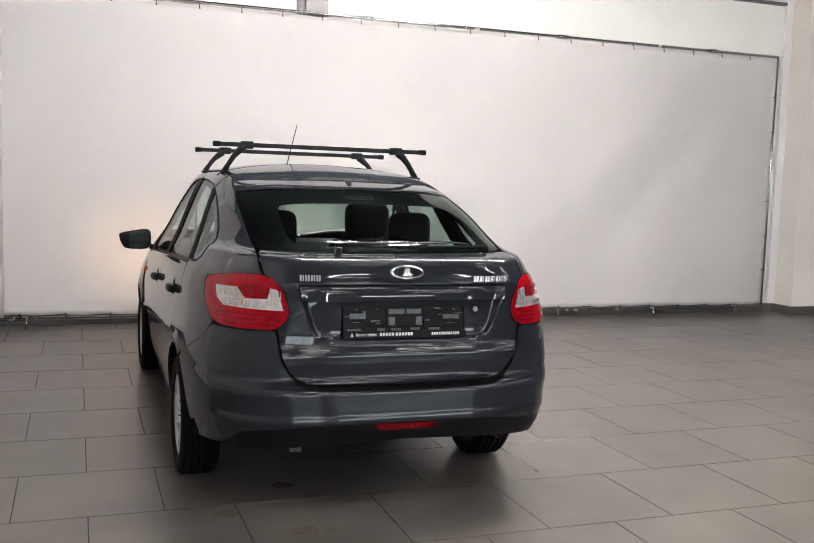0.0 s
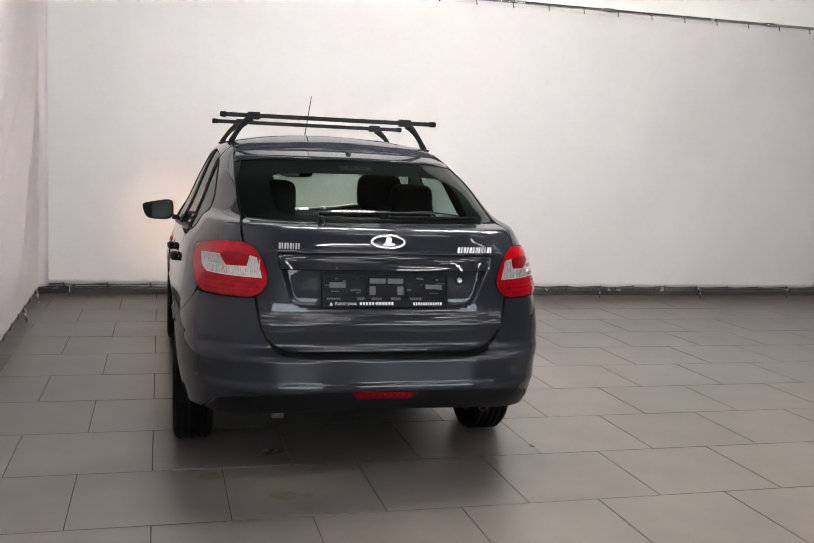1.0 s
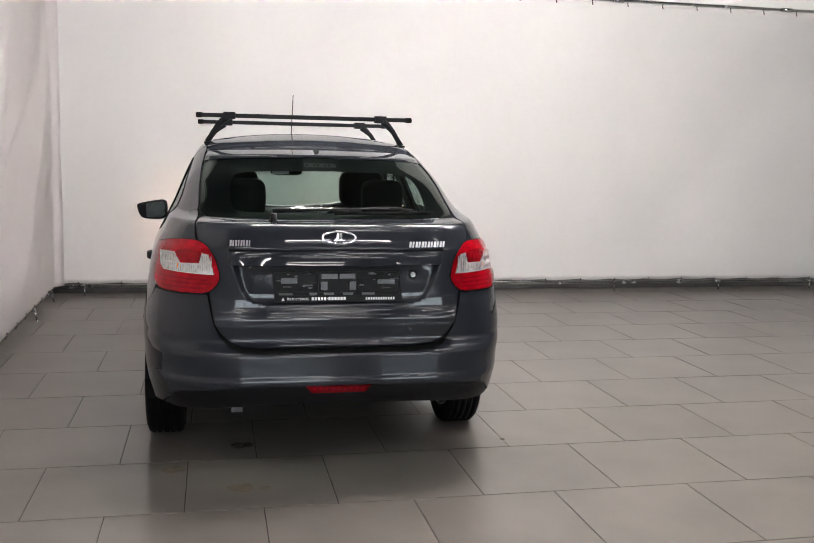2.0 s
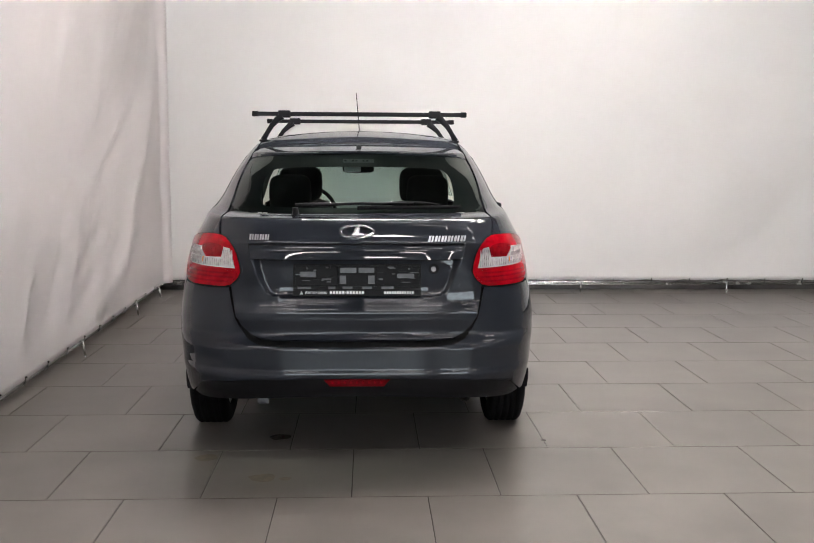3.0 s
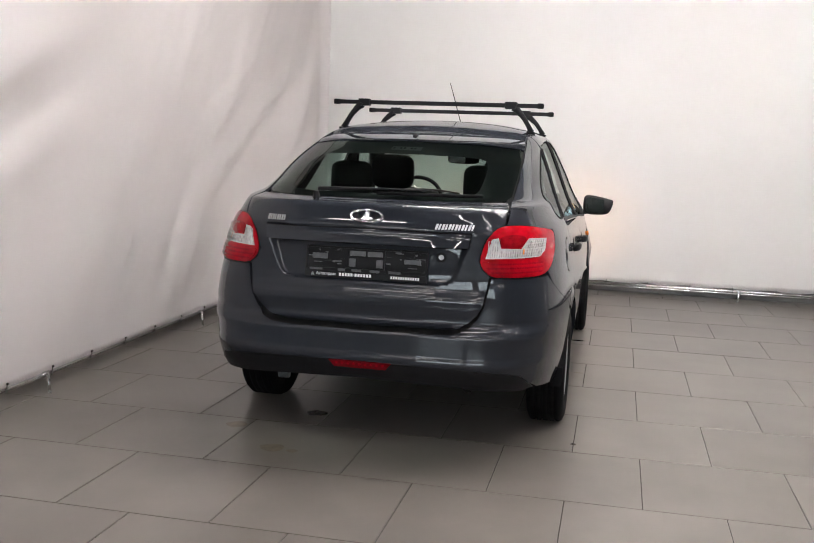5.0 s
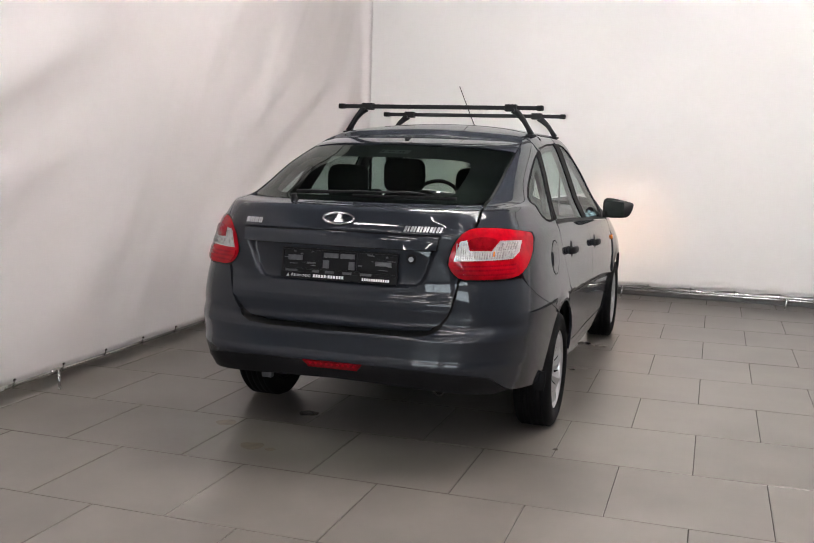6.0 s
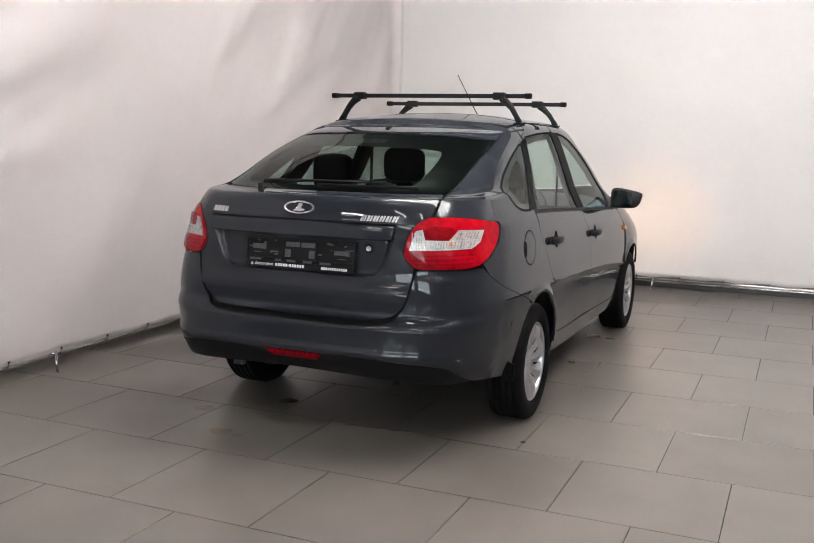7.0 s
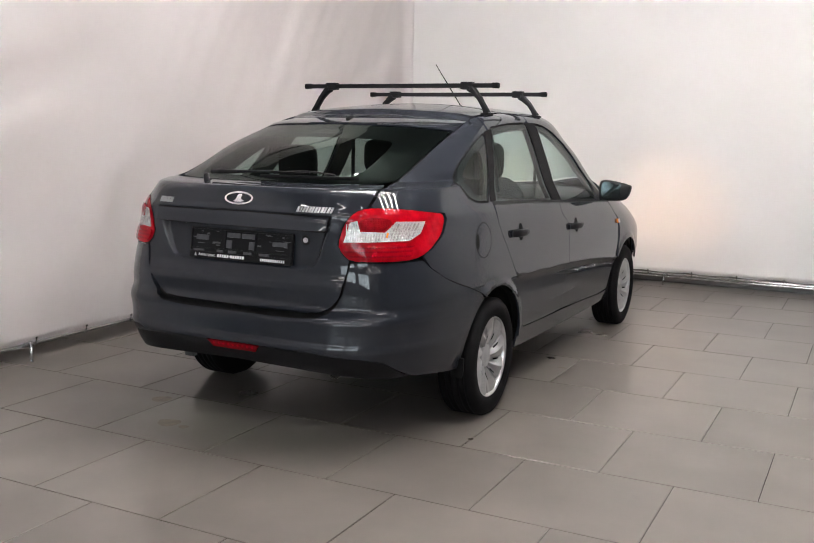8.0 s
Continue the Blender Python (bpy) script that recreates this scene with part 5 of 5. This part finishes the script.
# ---- the roof rack: two bars clamped to the roof edges ----
def roof_bar(y, z, name="roof_bar"):
    root = empty(name, "black steel roof bar clamped over the car roof", "roof bar", "roof bars", (0, y, z))
    part("bar", sweep(bmesh.new(), [(-.575, 0, 0), (-.3, 0, 0), (.3, 0, 0), (.575, 0, 0)], .015, .0115, 12, power=6), BLACK, root)
    for sx in (-1, 1):
        part("end_cap", sweep(bmesh.new(), [(sx * .560, 0, 0), (sx * .588, 0, 0), (sx * .592, 0, 0)], [.018, .018, .014], [.0145, .0145, .011], 12, power=5), RUBBER, root, "rubber end cap")
        clamp = part("clamp", box(bmesh.new(), (sx * .415 - .033, -.022, -.020), (sx * .415 + .033, .022, .019), .006), BLACK, root, "black clamp block")
        x1, z1 = .532, float(top_z(.532, y)) - z
        leg = [(sx * .43, 0, -.012), (sx * .455, 0, -.030), (sx * .487, 0, z1 * .45), (sx * .512, 0, z1 * .72), (sx * x1, 0, z1 + .004)]
        foot = part("foot", sweep(bmesh.new(), leg, [.020, .017, .013, .012, .016], [.024, .021, .020, .020, .024], 12, up=(0, 1, 0), power=4), BLACK, root, "curved black foot", smooth=True)
        part("bolt", rod(bmesh.new(), (sx * .432, -.03, -.014), (sx * .432, -.018, -.014), .009, 10), BLACK, foot)
        part("pad", box(bmesh.new(), (sx * .528 - .022, -.045, z1 - .006), (sx * .528 + .022, .045, z1 + .006), .004), RUBBER, foot, "rubber foot pad")
    return root


roof_bar(1.444, 1.572), roof_bar(2.207, 1.558)


# ---- floor tiles, stains ----
def tile_mesh():
    s, b = TILE_SIZE / 2 - .0025, .0012
    vs = [(x * (s - b), y * (s - b), 0) for x, y in ((-1, -1), (1, -1), (1, 1), (-1, 1))]
    vs += [(x * s, y * s, -b * .7) for x, y in ((-1, -1), (1, -1), (1, 1), (-1, 1))]
    vs += [(x * s, y * s, -.006) for x, y in ((-1, -1), (1, -1), (1, 1), (-1, 1))]
    fs = [(0, 1, 2, 3)]
    for k in range(4):
        j = (k + 1) % 4
        fs += [(4 + k, 4 + j, j, k), (8 + k, 8 + j, 4 + j, 4 + k)]
    me = bpy.data.meshes.new("tile")
    me.from_pydata(vs, [], fs)
    me.materials.append(TILE)
    return me, vs, fs


def floor_tiles():
    """Half-offset rows: the tiles near the car singly, the rest in one piece."""
    me, vs, fs = tile_mesh()
    x0, x1, y0, y1 = HALL
    rest_v, rest_f = [], []
    rnd = random.Random(3)
    for r in range(math.ceil((y0 - ROW0) / TILE_SIZE) - 1, math.ceil((y1 - ROW0) / TILE_SIZE) + 1):
        cy = ROW0 + TILE_SIZE * (r + .5)
        base = COL_B if r % 2 == 0 else COL_A
        for c in range(math.floor((x0 - base) / TILE_SIZE) - 1, math.ceil((x1 - base) / TILE_SIZE) + 1):
            cx = base + TILE_SIZE * (c + .5)
            dz = rnd.uniform(-.0003, .0003)
            if -2.3 < cx < 6.9 and -2.4 < cy < 5.6:
                o = new("tile", me)
                o.parent, o.location = FLOOR, (cx, cy, dz)
            elif x0 - .2 < cx < x1 + .2 and y0 - .2 < cy < y1 + .2:
                k = len(rest_v)
                rest_v += [(x + cx, y + cy, z + dz) for x, y, z in vs]
                rest_f += [tuple(k + i for i in f) for f in fs]
    far = bpy.data.meshes.new("far_tiles")
    far.from_pydata(rest_v, [], rest_f)
    far.materials.append(TILE)
    o = new("far_tiles", far)
    o.parent = FLOOR
    tagged(o, "rest of the tiled floor", kind="stuff")


def stain(x, y, rx, ry, mat, seed):
    """A dried spill: a thin flat blot with a ragged edge."""
    bm = bmesh.new()
    vs = []
    for k in range(28):
        a = 2 * math.pi * k / 28
        w = 1 + .35 * noise.noise((math.cos(a) * 1.3 + seed, math.sin(a) * 1.3, seed))
        vs.append(bm.verts.new((x + rx * w * math.cos(a), y + ry * w * math.sin(a), .0008)))
    bm.faces.new(vs)
    tagged(part("floor_stain", bm, mat), "dried brown spill on the floor tiles" if mat is STAIN else "small dark wet spot on the floor tiles", "stain", kind="structure")


floor_tiles()
stain(-.676, .29, .050, .045, STAIN, 1.0)
stain(-.397, .024, .060, .045, STAIN, 4.0)
stain(-.30, .01, .025, .02, STAIN, 6.0)
stain(-.375, .592, .05, .045, WET, 9.0)
stain(.68, 2.96, .05, .06, WET, 12.0)
stain(.80, 2.92, .05, .02, WET, 15.0)
stain(.72, 2.12, .025, .02, WET, 18.0)
stain(.85, 1.93, .03, .012, STAIN, 21.0)
stain(.885, .51, .012, .016, WET, 24.0)
